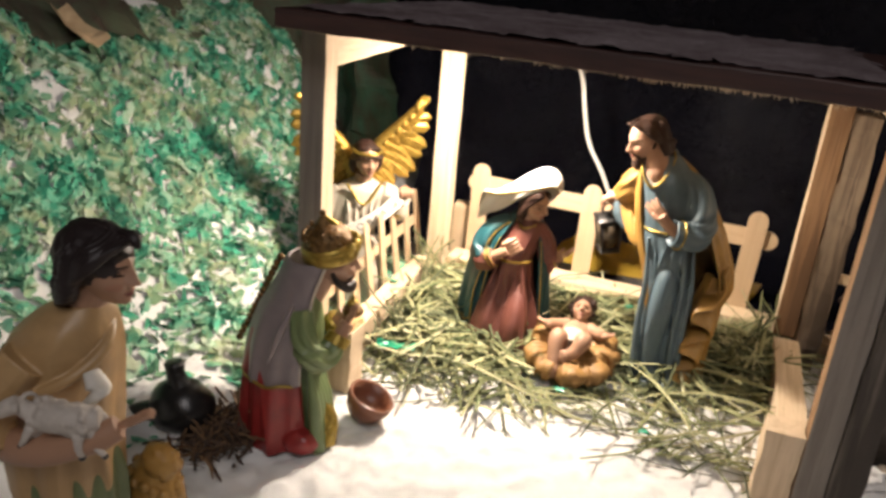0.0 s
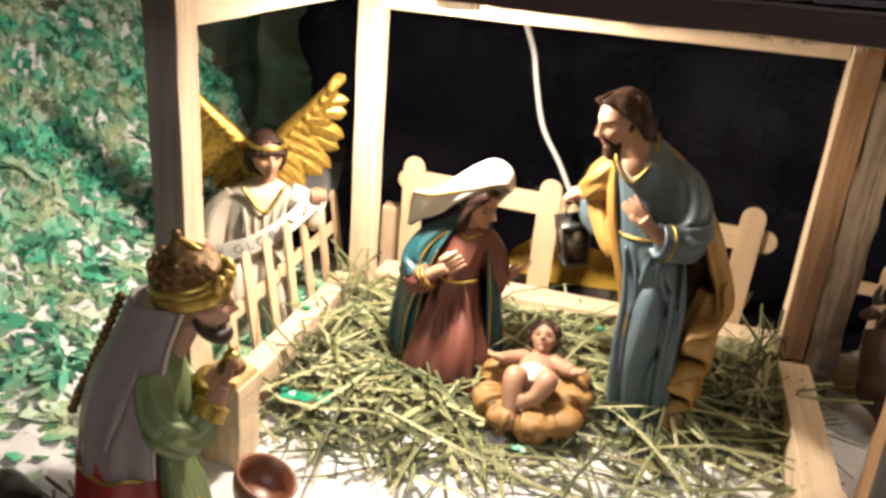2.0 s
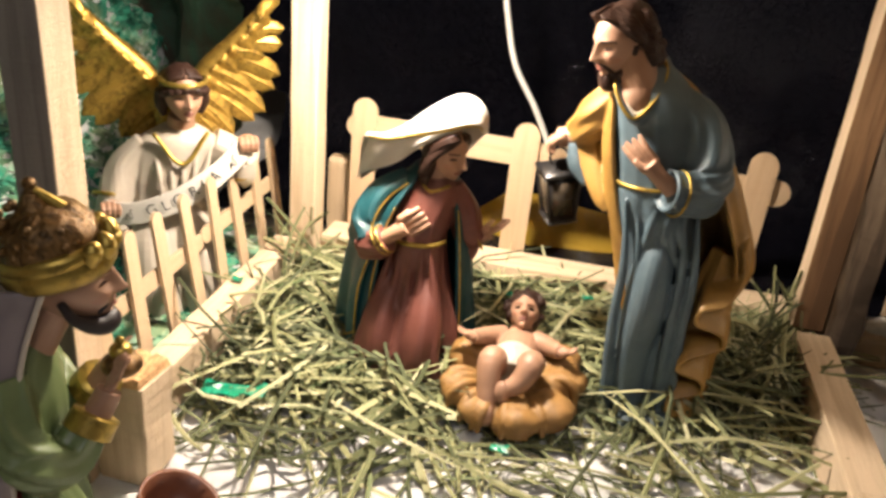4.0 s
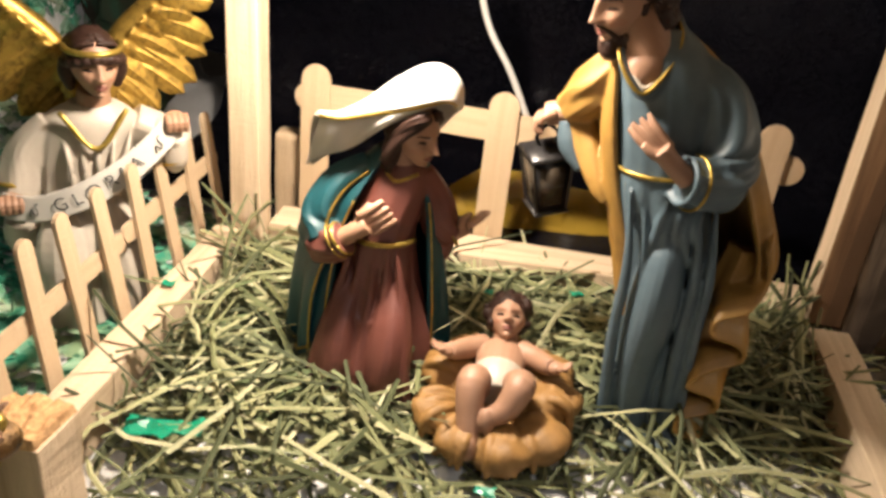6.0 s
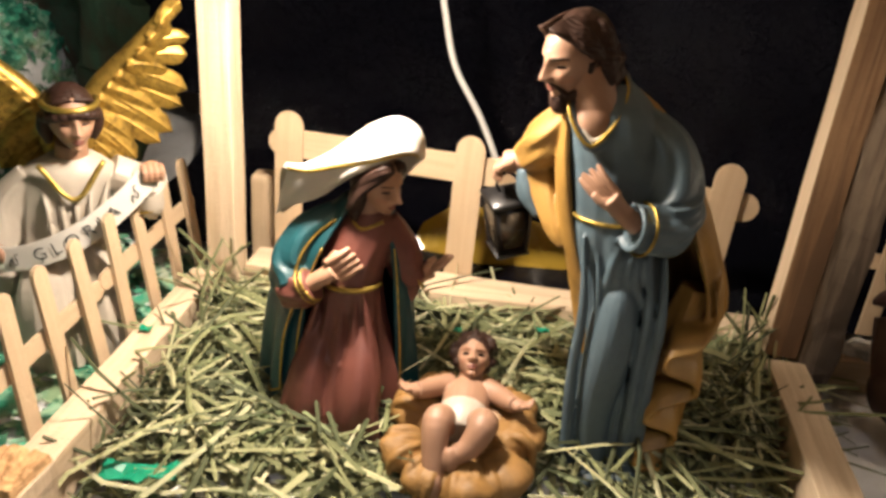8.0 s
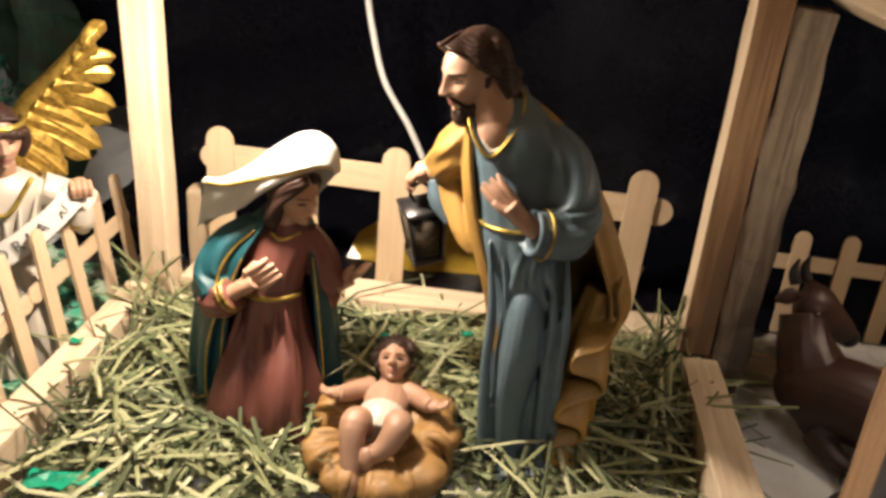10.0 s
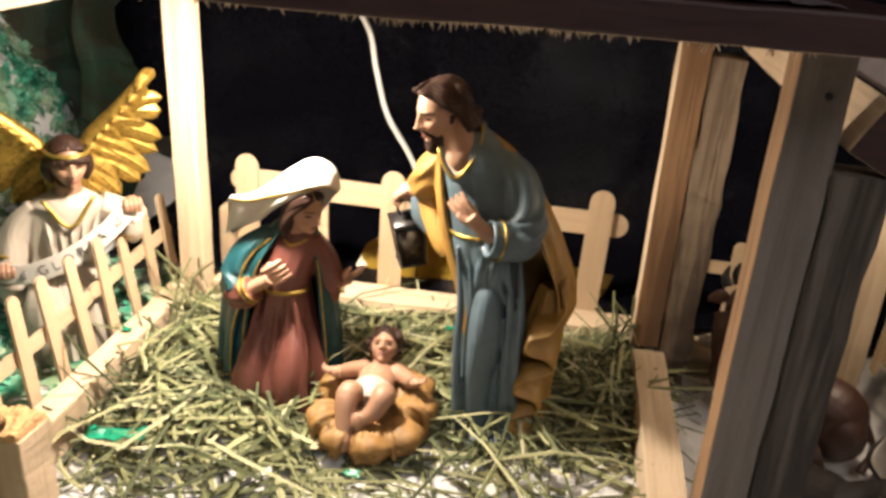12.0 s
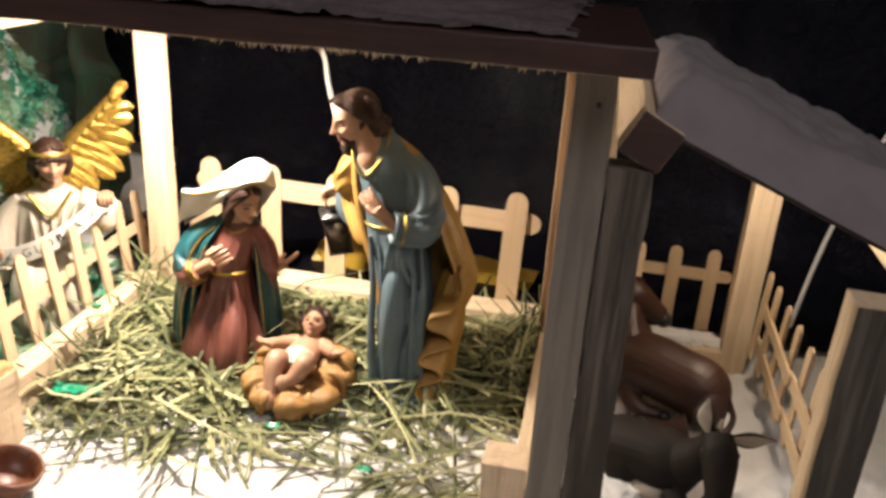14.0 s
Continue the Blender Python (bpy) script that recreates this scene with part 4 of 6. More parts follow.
    s.tube([(-0.0235, 0.0, 0.1655), (-0.029, -0.002, 0.1605), (-0.0345, 0.001, 0.166)], [0.0012] * 3, cream, 8, 14)
    z = 0.0345
    put, rot = s.head((-0.0405, 0.0115, 0.192), z, brown_hair, 218, 20, brown_hair)
    s.ball(put(-0.1, 0, 0.1), (0.42 * z, 0.365 * z, 0.415 * z), brown_hair, rot, 32, 24, 0.0006, 300)
    rng = random.Random(6)
    for side in (-1, 1):
        for k in range(10):
            f = k / 9
            pts = [(0.34 - 0.5 * f, 0.05, 0.385 + 0.12 * math.sin(math.pi * (0.25 + 0.6 * f))), (0.25 - 0.5 * f, 0.25, 0.36), (0.03 - 0.36 * f, 0.375 - 0.06 * f, 0.14), (-0.1 - 0.26 * f, 0.39 - 0.12 * f, -0.08), (-0.2 - 0.2 * f, 0.35 - 0.16 * f, -0.26), (-0.38 - 0.1 * f, 0.34 - 0.22 * f, -0.36 + 0.06 * f)]
            run = [p + Vector((0.04 * math.sin(2.1 * n + 1.7 * k), 0.045 * math.cos(1.8 * n + k), 0.04 * math.sin(1.9 * n + k))) * min(1, n / 3) for n, p in enumerate(spline(pts, 10))]
            s.tube([put(p.x, side * p.y, p.z) for p in run], [0.03 * z, 0.05 * z, 0.06 * z, 0.08 * z, 0.05 * z], brown_hair, 8, 24, 0.8, (0, 0, 1), 3, 0.18)
        for k in range(5):
            s.ball(put(-0.16 - 0.08 * k, side * (0.37 - 0.07 * k), -0.26 - 0.07 * (k % 2)), 0.125 * z, brown_hair, rot, 12, 8, 0.03 * z, 9 / z)
    for k, y in enumerate((0.002, 0.006)):
        s.ball((-0.004 + 0.014 * k, -0.014 + 0.004 * k, 0.003), (0.007, 0.012, 0.0045), grey_blue, (0, 0, -20), 12, 8)
    return s.finish("standing_man_statuette", (0.2, -0.125, 0.001), 0, "painted resin man in grey-blue robe and ochre cloak holding lantern")


def kneeling_woman():
    s = Sculpt()
    s.robe([(0.0, 0.006, -0.016, 0.0265, 0.024, 1), (0.015, 0.006, -0.016, 0.026, 0.0235, 1), (0.035, 0.006, -0.012, 0.0225, 0.021, 0.8), (0.055, 0.006, -0.009, 0.018, 0.0165, 0.4), (0.076, 0.0065, -0.0085, 0.0155, 0.0148, 0.1), (0.09, 0.009, -0.006, 0.0155, 0.0145, 0.15), (0.102, 0.0125, -0.003, 0.0145, 0.0125, 0), (0.111, 0.013, -0.002, 0.008, 0.008, 0)], rose, 8, 0.2, 0.6)
    for x in (-0.006, 0.017):
        s.tube([(x * 0.7 + 0.002, -0.014, 0.062), (x, -0.028, 0.036), (x, -0.034, 0.016), (x, -0.033, 0.0)], [0.004, 0.0098, 0.0118, 0.0118], rose, 18, 20, 1, (0, 1, 0), 5, 0.05)
    for x0, x1, x2 in ((-0.004, -0.009, -0.015), (0.0, -0.001, -0.004), (0.006, 0.006, 0.005), (0.012, 0.013, 0.013), (0.016, 0.021, 0.025)):
        s.tube([(x0, -0.0215, 0.074), (x1, -0.0265, 0.05), (x2, -0.037, 0.022), (x2 * 1.15, -0.04, 0.0)], [0.0007, 0.0024, 0.0034, 0.004], rose, 10, 20)
    for side in (-1, 1):
        s.tube([(0.006 + 0.011 * side, -0.023, 0.052), (0.006 + 0.004 * side, -0.031, 0.04), (0.006, -0.033, 0.036)], [0.0008, 0.002, 0.001], rose, 8, 12)
    # teal cloak, open in front
    cloak = [(-0.001, 0.001, 0.0, 0.0385, 0.033, 1.0), (0.03, 0.001, 0.0, 0.0375, 0.032, 0.8), (0.055, 0.0015, -0.001, 0.035, 0.03, 0.5), (0.08, 0.003, -0.001, 0.03, 0.0255, 0.25), (0.094, 0.0055, -0.001, 0.0245, 0.0215, 0.1), (0.104, 0.008, 0.0, 0.0175, 0.0165, 0), (0.114, 0.011, 0.001, 0.011, 0.0105, 0)]
    s.robe(cloak, teal, 9, 0.09, 0.3, a0=-28, a1=246, thick=0.0026)
    s.ball((0.001, 0.002, 0.1), (0.014, 0.013, 0.0105), teal, (0, -30, 0), 20, 14)
    # the cloak's near side hangs from her right forearm to a gold-edged hem
    drape = []
    for k in range(13):
        f = k / 12
        top = Vector((-0.0285 + 0.0135 * f, -0.008 - 0.0215 * f, 0.0845 - 0.017 * f))
        low = Vector((-0.0385 + 0.017 * f, -0.01 - 0.0245 * f, 0.009 + 0.009 * f * f))
        fold = Vector((-0.45, -0.85, 0)) * 0.0022 * math.sin(9.5 * f + 0.6)
        drape.append(spline([top, top.lerp(low, 0.3) + Vector((-0.0022, -0.0018, 0)) + fold * 0.4, top.lerp(low, 0.65) + Vector((-0.002, -0.001, 0)) + fold, low + fold * 1.2], 16))
    s.sheet(drape, 0.0024, teal)
    s.tube(drape[-1][::3], [0.0006] * 3, gold, 6, 30)
    s.tube([column[-2] + Vector((-0.0004, -0.0006, 0)) for column in drape[::2]], [0.0006] * 3, gold, 6, 30)
    for a in (radians(-28), radians(246)):
        s.tube([(c[1] + (c[3] + 0.0004) * math.cos(a), c[2] + (c[4] + 0.0004) * math.sin(a), c[0]) for c in cloak[:-2]], [0.0005] * 3, gold, 6, 24)
    s.tube([(0.001 + 0.0398 * math.cos(a), 0.0345 * math.sin(a), 0.012 + 0.003 * math.sin(3 * a)) for a in np.linspace(-0.5, 3.9, 16)], [0.0006] * 3, gold, 6, 44)
    # her right arm laid to the breast
    s.tube([(-0.002, -0.003, 0.105), (-0.015, -0.011, 0.095), (-0.0205, -0.0185, 0.081), (-0.0165, -0.0245, 0.0735)], [0.007, 0.0088, 0.0096, 0.0092], teal, 18, 20, 1, (0, 0, 1), 5, 0.1)
    s.tube([(0.0, -0.0135, 0.106), (-0.009, -0.0175, 0.098), (-0.0145, -0.024, 0.088), (-0.0155, -0.031, 0.076)], [0.0007] * 3, gold, 6, 18)
    s.tube([(-0.019, -0.0235, 0.072), (-0.0115, -0.027, 0.0745), (-0.0065, -0.0275, 0.0785)], [0.0092, 0.0085, 0.0076], rose, 16, 12, 1, (0, 0, 1), 6, 0.07)
    s.loop((-0.0075, -0.0275, 0.078), (0.75, -0.05, 0.62), 0.0078, 0.0008, gold)
    s.loop((-0.0095, -0.0272, 0.0765), (0.75, -0.05, 0.62), 0.0084, 0.0006, gold)
    s.tube([(-0.0075, -0.0275, 0.0785), (-0.001, -0.0275, 0.0835), (0.003, -0.0265, 0.0865)], [0.0054, 0.0054, 0.0056], skin, 14, 10, 0.75)
    for k in range(4):
        o = Vector((0.002, 0.0006, -0.0027)) * (k - 1.5)
        s.tube([Vector((0.002, -0.027, 0.086)) + o, Vector((0.0075, -0.0245, 0.0895)) + o, Vector((0.0125 - 0.0005 * abs(k - 1), -0.021, 0.092)) + o * 1.1], [0.0021, 0.0019, 0.0012], skin, 8, 10)
    s.tube([(-0.001, -0.027, 0.086), (0.001, -0.0265, 0.0915), (0.0035, -0.0245, 0.0955)], [0.0022, 0.0019, 0.0012], skin, 8, 8)
    # her left arm held out
    s.tube([(0.02, -0.002, 0.103), (0.0285, -0.001, 0.091), (0.0325, -0.001, 0.0785), (0.0375, 0.001, 0.0745)], [0.0078, 0.0084, 0.0084, 0.0068], rose, 18, 20, 1, (0, 0, 1), 6, 0.08)
    s.tube([(0.034, 0.0, 0.074), (0.033, -0.001, 0.066), (0.03, -0.002, 0.058)], [0.0062, 0.0052, 0.002], rose, 12, 10)
    s.tube([(0.036, 0.0, 0.0745), (0.0405, 0.001, 0.0765), (0.044, 0.002, 0.079)], [0.0046, 0.0046, 0.005], skin, 12, 8, 0.75)
    s.loop((0.038, 0.0008, 0.075), (0.8, 0.2, 0.4), 0.0066, 0.0006, gold)
    for k in range(4):
        o = Vector((-0.001, 0.0022, -0.0012)) * (k - 1.5)
        s.tube([Vector((0.0435, 0.0022, 0.079)) + o, Vector((0.048, 0.0036, 0.082)) + o * 1.1, Vector((0.0522, 0.0052, 0.0866)) + o * 1.2], [0.0018, 0.0016, 0.0011], skin, 8, 10)
    s.tube([(0.041, -0.0005, 0.0795), (0.043, -0.0022, 0.0845), (0.046, -0.0022, 0.088)], [0.002, 0.0017, 0.0011], skin, 8, 8)
    s.tube([(0.0065 + 0.0165 * math.cos(a), -0.0085 + 0.0158 * math.sin(a), 0.0755) for a in np.linspace(3.6, 6.0, 9)], [0.0013] * 3, gold, 8, 24)
    s.tube([(0.012, -0.003, 0.103), (0.0135, -0.0035, 0.113), (0.015, -0.0035, 0.121)], [0.0088, 0.0074, 0.008], skin, 16, 10)
    s.tube([(0.004, -0.008, 0.1085), (0.012, -0.0145, 0.1035), (0.0215, -0.0105, 0.1065)], [0.0009] * 3, gold, 8, 14)
    z = 0.0295
    put, rot = s.head((0.0165, -0.0045, 0.1245), z, brown_hair, -30, 16)
    s.ball(put(-0.1, 0, 0.02), (0.38 * z, 0.37 * z, 0.44 * z), brown_hair, rot, 24, 16)
    for side in (-1, 1):
        for d in (0.0, 0.05):
            s.tube([put(0.27 - d, 0.03 * side, 0.36 + d), put(0.22 - d, 0.22 * side, 0.27 + d), put(0.06 - d, 0.345 * side, 0.0), put(0.0 - d, 0.36 * side, -0.36), put(0.05 - d, 0.33 * side, -0.66 + d)], [0.05 * z, 0.08 * z, 0.1 * z, 0.12 * z, 0.06 * z], brown_hair, 10, 26, 1, (0, 0, 1), 3, 0.22)
    # veil: over the head, flaring to a point past her right shoulder
    rows = [
        [(0.033, 0.004, 0.1345), (0.0335, -0.006, 0.1395), (0.0275, -0.0115, 0.1405), (0.016, -0.0142, 0.1368), (0.0, -0.0145, 0.1322), (-0.013, -0.016, 0.129), (-0.0226, -0.0151, 0.1286)],
        [(0.0345, 0.008, 0.133), (0.034, 0.001, 0.145), (0.0265, -0.004, 0.1492), (0.0145, -0.0065, 0.1432), (-0.001, -0.0095, 0.1335), (-0.015, -0.011, 0.1288), (-0.026, -0.0095, 0.1272)],
        [(0.032, 0.013, 0.128), (0.031, 0.0065, 0.1455), (0.022, 0.003, 0.1515), (0.009, 0.001, 0.1448), (-0.005, -0.002, 0.1335), (-0.018, -0.004, 0.126), (-0.0295, -0.0045, 0.122)],
        [(0.026, 0.017, 0.12), (0.0235, 0.0125, 0.1385), (0.0145, 0.012, 0.143), (0.003, 0.009, 0.1365), (-0.009, 0.005, 0.1268), (-0.021, 0.002, 0.122), (-0.031, 0.0, 0.114)],
        [(0.02, 0.019, 0.111), (0.015, 0.0175, 0.127), (0.006, 0.0175, 0.13), (-0.005, 0.015, 0.126), (-0.015, 0.011, 0.119), (-0.024, 0.006, 0.112), (-0.0315, 0.001, 0.105)],
        [(0.014, 0.019, 0.1), (0.008, 0.0205, 0.114), (0.0, 0.021, 0.116), (-0.01, 0.019, 0.112), (-0.019, 0.015, 0.106), (-0.026, 0.009, 0.101), (-0.031, 0.002, 0.098)],
    ]
    lines = [spline(row, 30) for row in rows]
    grid = [spline([line[c] for line in lines], 24) for c in range(30)]
    s.sheet(grid, -0.0018, white_cloth)
    fall = []
    for c in range(8, 30):
        f = (c - 8) / 21
        top = grid[c][0] + Vector((0, 0.0012, -0.0004))
        low = Vector((0.012 - 0.0425 * f, -0.0115 + 0.002 * f, 0.1325 - 0.0305 * f + 0.002 * math.sin(9 * f)))
        fall.append(spline([top, top.lerp(low, 0.5) + Vector((0, -0.0012 + 0.0012 * math.sin(14 * f), 0)), low], 9))
    s.sheet(fall, 0.0016, white_cloth)
    s.tube([grid[c][0] for c in (0, 4, 9, 14, 19, 24, 29)], [0.0009] * 3, gold, 6, 40)
    s.tube([grid[29][c] for c in (0, 6, 12, 18, 23)], [0.0007] * 3, cream, 6, 30)
    return s.finish("kneeling_woman_statuette", (0.062, -0.105, 0.001), 0, "painted resin kneeling woman in rose gown, teal cloak and white veil")


def baby():
    s = Sculpt()
    put, rot = s.head((-0.0275, 0, 0.0375), 0.0252, brown_hair, 3, -45, eyes="wide", brow=blush)
    z = 0.0252
    s.ball(put(-0.06, 0, 0.17), (0.4 * z, 0.395 * z, 0.4 * z), brown_hair, rot, 28, 20, 0.0008, 500)
    rng = random.Random(3)
    for k in range(26):
        a, b = rng.uniform(-2.6, 2.6), rng.uniform(0.05, 0.9)
        s.ball(put(0.06 + 0.2 * rng.uniform(-1, 0.5), 0.39 * math.sin(a) * math.cos(b * 0.3), 0.12 + 0.38 * math.cos(a)), (0.1 * z, 0.08 * z, 0.11 * z), brown_hair, (rng.uniform(0, 90), rng.uniform(0, 90), 0), 12, 8)
    s.tube([(-0.018, 0, 0.0275), (-0.026, 0, 0.034)], [0.0062, 0.006], skin, 10, 4)
    s.tube([(-0.021, 0, 0.0265), (-0.013, 0, 0.0262), (0.0, 0, 0.0255), (0.01, 0, 0.0245)], [0.0078, 0.0112, 0.0112, 0.011], skin, 18, 14, 0.78)
    s.tube([(0.002, 0, 0.0275), (0.009, 0, 0.0265), (0.0155, 0, 0.024)], [0.0116, 0.0122, 0.0108], cream, 18, 10, 0.85)
    s.tube([(0.01, -0.007, 0.026), (0.022, -0.01, 0.0345), (0.032, -0.009, 0.0225), (0.038, -0.0075, 0.014)], [0.0072, 0.0068, 0.0055, 0.0042], skin, 12, 14)
    s.ball((0.041, -0.0075, 0.0145), (0.0035, 0.0038, 0.006), skin, (0, -25, 0), 12, 8)
    s.tube([(0.01, 0.007, 0.026), (0.021, 0.0105, 0.036), (0.028, 0.006, 0.0285), (0.031, -0.0005, 0.024)], [0.0072, 0.0068, 0.0055, 0.0042], skin, 12, 14)
    s.ball((0.0335, -0.0015, 0.024), (0.0035, 0.0036, 0.006), skin, (0, -20, 20), 12, 8)
    for side in (-1, 1):
        s.tube([(-0.0175, 0.0085 * side, 0.028), (-0.011, 0.0165 * side, 0.029), (-0.004, 0.021 * side, 0.0315), (-0.001, 0.0235 * side, 0.033)], [0.0056, 0.0052, 0.0044, 0.0038], skin, 12, 12)
        c = Vector((0.0, 0.0252 * side, 0.0338))
        s.ball(c, (0.0034, 0.0036, 0.0022), skin, (18 * side, 10, 25 * side), 14, 10)
        for k in range(4):
            a = radians(side * (90 - 26 * k) + (8 if side > 0 else -8))
            way = Vector((math.cos(a), math.sin(a), 0.42))
            s.tube([c + way * 0.0022, c + way * 0.0048, c + way * 0.0068 + Vector((0, 0, 0.0008))], [0.0013, 0.0012, 0.0008], skin, 8, 8)
    return s.finish("baby_statuette", (0.1315, -0.1395, 0.001), -90, "painted resin baby with brown curls and white cloth, lying")


def crib():
    s = Sculpt()
    rng = random.Random(5)
    s.ball((0, 0, 0.008), (0.034, 0.028, 0.011), straw_gold, (0, 0, 0), 28, 16, 0.0015, 120)
    for k in range(9):
        a = 2 * math.pi * (k + 0.3) / 9 + rng.uniform(-0.15, 0.15)
        big = rng.uniform(0.9, 1.15)
        x, y = 0.031 * math.cos(a), 0.0245 * math.sin(a)
        back = 0.006 if x < 0 else 0.001
        s.ball((x, y, 0.011 + back), (0.0155 * big, 0.0125 * big, 0.009 * big), straw_gold, (rng.uniform(-15, 15), -18, math.degrees(a) + rng.uniform(-15, 15)), 22, 16, 0.0022, 110)
        for d in (-0.22, 0.0, 0.2):
            t = a + d + rng.uniform(-0.06, 0.06)
            x, y = 0.031 * math.cos(t), 0.0255 * math.sin(t)
            s.tube([(x * 0.5, y * 0.5, 0.014), (x * 0.95, y * 0.95, 0.0185 + back), (x * 1.3, y * 1.3, 0.0165 + back), (x * 1.42, y * 1.42, 0.008)], [0.0014, 0.0026, 0.0026, 0.0012], straw_gold, 8, 12)
    s.fuse((straw_gold,), 0.0006, 2)
    bm = s.bm
    bmesh.ops.transform(bm, verts=bm.verts, matrix=pose(0.1315, -0.144, 0.0, 0, 0, -90))
    return solo("crib", bm, straw_gold, (0.1315, -0.144, 0.0), "tan painted crib of bunched drapery lying in the hay", "crib", "", "", True)


def letters(word, size):
    """The word as flat outlines: a mesh in its own plane, x along and y up."""
    data = bpy.data.curves.new("word", "FONT")
    data.body, data.size, data.align_x, data.align_y, data.offset = word, size, "CENTER", "CENTER", 0.0
    ob = new("word", data)
    bpy.context.view_layer.update()
    me = bpy.data.meshes.new_from_object(ob.evaluated_get(bpy.context.evaluated_depsgraph_get()))
    bpy.data.objects.remove(ob)
    return me


def angel():
    s = Sculpt()
    s.robe([(0.0, 0.006, 0, 0.032, 0.028, 1), (0.03, 0.004, 0, 0.028, 0.026, 0.9), (0.06, 0, 0.001, 0.02, 0.0215, 0.5), (0.08, -0.001, 0.004, 0.0185, 0.023, 0.25), (0.098, 0, 0.008, 0.016, 0.0225, 0.1), (0.107, 0.001, 0.01, 0.009, 0.011, 0)], cream, 8, 0.09)
    for side, far, up in ((1, 0.0475, 0.095), (-1, -0.032, 0.058)):
        y0 = 0.01 + 0.018 * side
        mid = (0.0, 0.01 + 0.033 * side, up - 0.008 if side > 0 else 0.078)
        s.tube([(0, y0, 0.095), mid, (0.008, far, up - 0.004)], [0.0095, 0.011, 0.0095], cream, 14, 14, 1, (0, 0, 1), 5, 0.06)
        s.tube([(0.007, far - 0.003 * side, up - 0.01), (0.006, far - 0.001 * side, up - 0.02), (0.004, far, up - 0.027)], [0.0085, 0.0075, 0.003], cream, 14, 10)
        s.ball((0.014, far, up + 0.004), (0.0058, 0.0058, 0.005), skin, (0, 0, 0), 16, 12)
        for k in range(4):
            s.tube([(0.0165, far + (k - 1.5) * 0.0029, up + 0.0075), (0.0212, far + (k - 1.5) * 0.0029, up + 0.005), (0.0205, far + (k - 1.5) * 0.0028, up)], [0.0017, 0.0016, 0.0013], skin, 8, 8)
    s.loop((0.004, -0.0315, 0.0655), (0.3, -0.15, -0.6), 0.0098, 0.0012, gold)
    s.loop((0.006, 0.0455, 0.074), (0.1, 0.1, -0.6), 0.0072, 0.0009, gold)
    for k in range(5):
        s.tube([(0.012 + 0.0015 * (k % 2), -0.006 + 0.008 * k, 0.095), (0.019, -0.004 + 0.0065 * k, 0.08), (0.018, -0.004 + 0.0062 * k, 0.064)], [0.0005, 0.0013, 0.0006], cream, 8, 14)
    for x, y in ((0.024, -0.012), (0.026, 0.016)):
        s.tube([(0.008, y * 0.6, 0.06), (x, y, 0.04), (x + 0.006, y * 1.1, 0.016), (x + 0.004, y * 1.1, 0.0)], [0.006, 0.012, 0.0125, 0.012], cream, 18, 18, 1, (0, 1, 0), 5, 0.06)
    s.tube([(0.014, -0.006, 0.106), (0.021, 0.009, 0.089), (0.014, 0.025, 0.106)], [0.0013] * 3, gold, 8, 16)
    s.tube([(0.001, 0.01, 0.1), (0.004, 0.011, 0.114)], [0.009, 0.0075], skin, 12, 5)
    z = 0.032
    put, rot = s.head((0.007, 0.012, 0.1275), z, brown_hair, 8, 5)
    s.ball(put(-0.09, 0, 0.1), (0.42 * z, 0.39 * z, 0.44 * z), brown_hair, rot, 32, 24, 0.0006, 300)
    for side in (-1, 1):
        for k in range(7):
            f = k / 6
            s.tube([put(0.3 - 0.55 * f, 0.02 * side, 0.4 + 0.1 * math.sin(3 * f)), put(0.24 - 0.5 * f, 0.24 * side, 0.36), put(0.1 - 0.4 * f, 0.37 * side, 0.2)], [0.03 * z, 0.045 * z, 0.03 * z], brown_hair, 8, 14)
        for k in range(6):
            a = 0.12 + 0.3 * k
            s.ball(put(0.38 * math.cos(a), 0.385 * math.sin(a) * side, 0.2 - 0.03 * k), (0.1 * z, 0.1 * z, 0.085 * z), brown_hair, rot, 12, 8)
        s.tube([put(-0.05, 0.37 * side, 0.1), put(-0.06, 0.38 * side, -0.15), put(-0.1, 0.33 * side, -0.42)], [0.1 * z, 0.12 * z, 0.06 * z], brown_hair, 10, 12)
    s.tube([put(0.435 * math.cos(a) - 0.02, 0.4 * math.sin(a), 0.27) for a in np.linspace(-1.7, 1.7, 11)], [0.0016] * 3, gold, 8, 32)
    # wings: a ridged leading edge, two tiers of overlapping feathers with raised shafts
    for side in (-1, 1):
        def w(p):
            return Vector((p[0], 0.01 + (p[1] - 0.01) * side, p[2]))

        arm = spline([w(p) for p in ((-0.012, 0.014, 0.1), (-0.018, 0.026, 0.13), (-0.016, 0.046, 0.153), (-0.011, 0.0675, 0.1795))], 24)
        ends = spline([w(p) for p in ((-0.013, 0.034, 0.094), (-0.015, 0.05, 0.099), (-0.018, 0.0625, 0.109), (-0.02, 0.07, 0.123), (-0.019, 0.0735, 0.142), (-0.015, 0.074, 0.162), (-0.011, 0.071, 0.1815))], 13)
        s.tube(arm[::3], [0.0058, 0.0062, 0.0052, 0.003], wing_gold, 14, 24, 1.2)

        def feather(root, tip, wide, lift):
            rows = []
            across = (tip - root).cross(Vector((1, 0, 0.15))).normalized()
            for i in range(9):
                f = i / 8
                half = wide * (0.45 + 0.55 * math.sin(math.pi * min(1.0, 0.15 + 0.5 * f))) * (1 if f < 0.75 else math.sqrt(max(0.02, 1 - ((f - 0.75) / 0.25) ** 2)))
                mid = root.lerp(tip, f) + Vector((lift * (1.2 - f), 0, 0.0015 * math.sin(math.pi * f)))
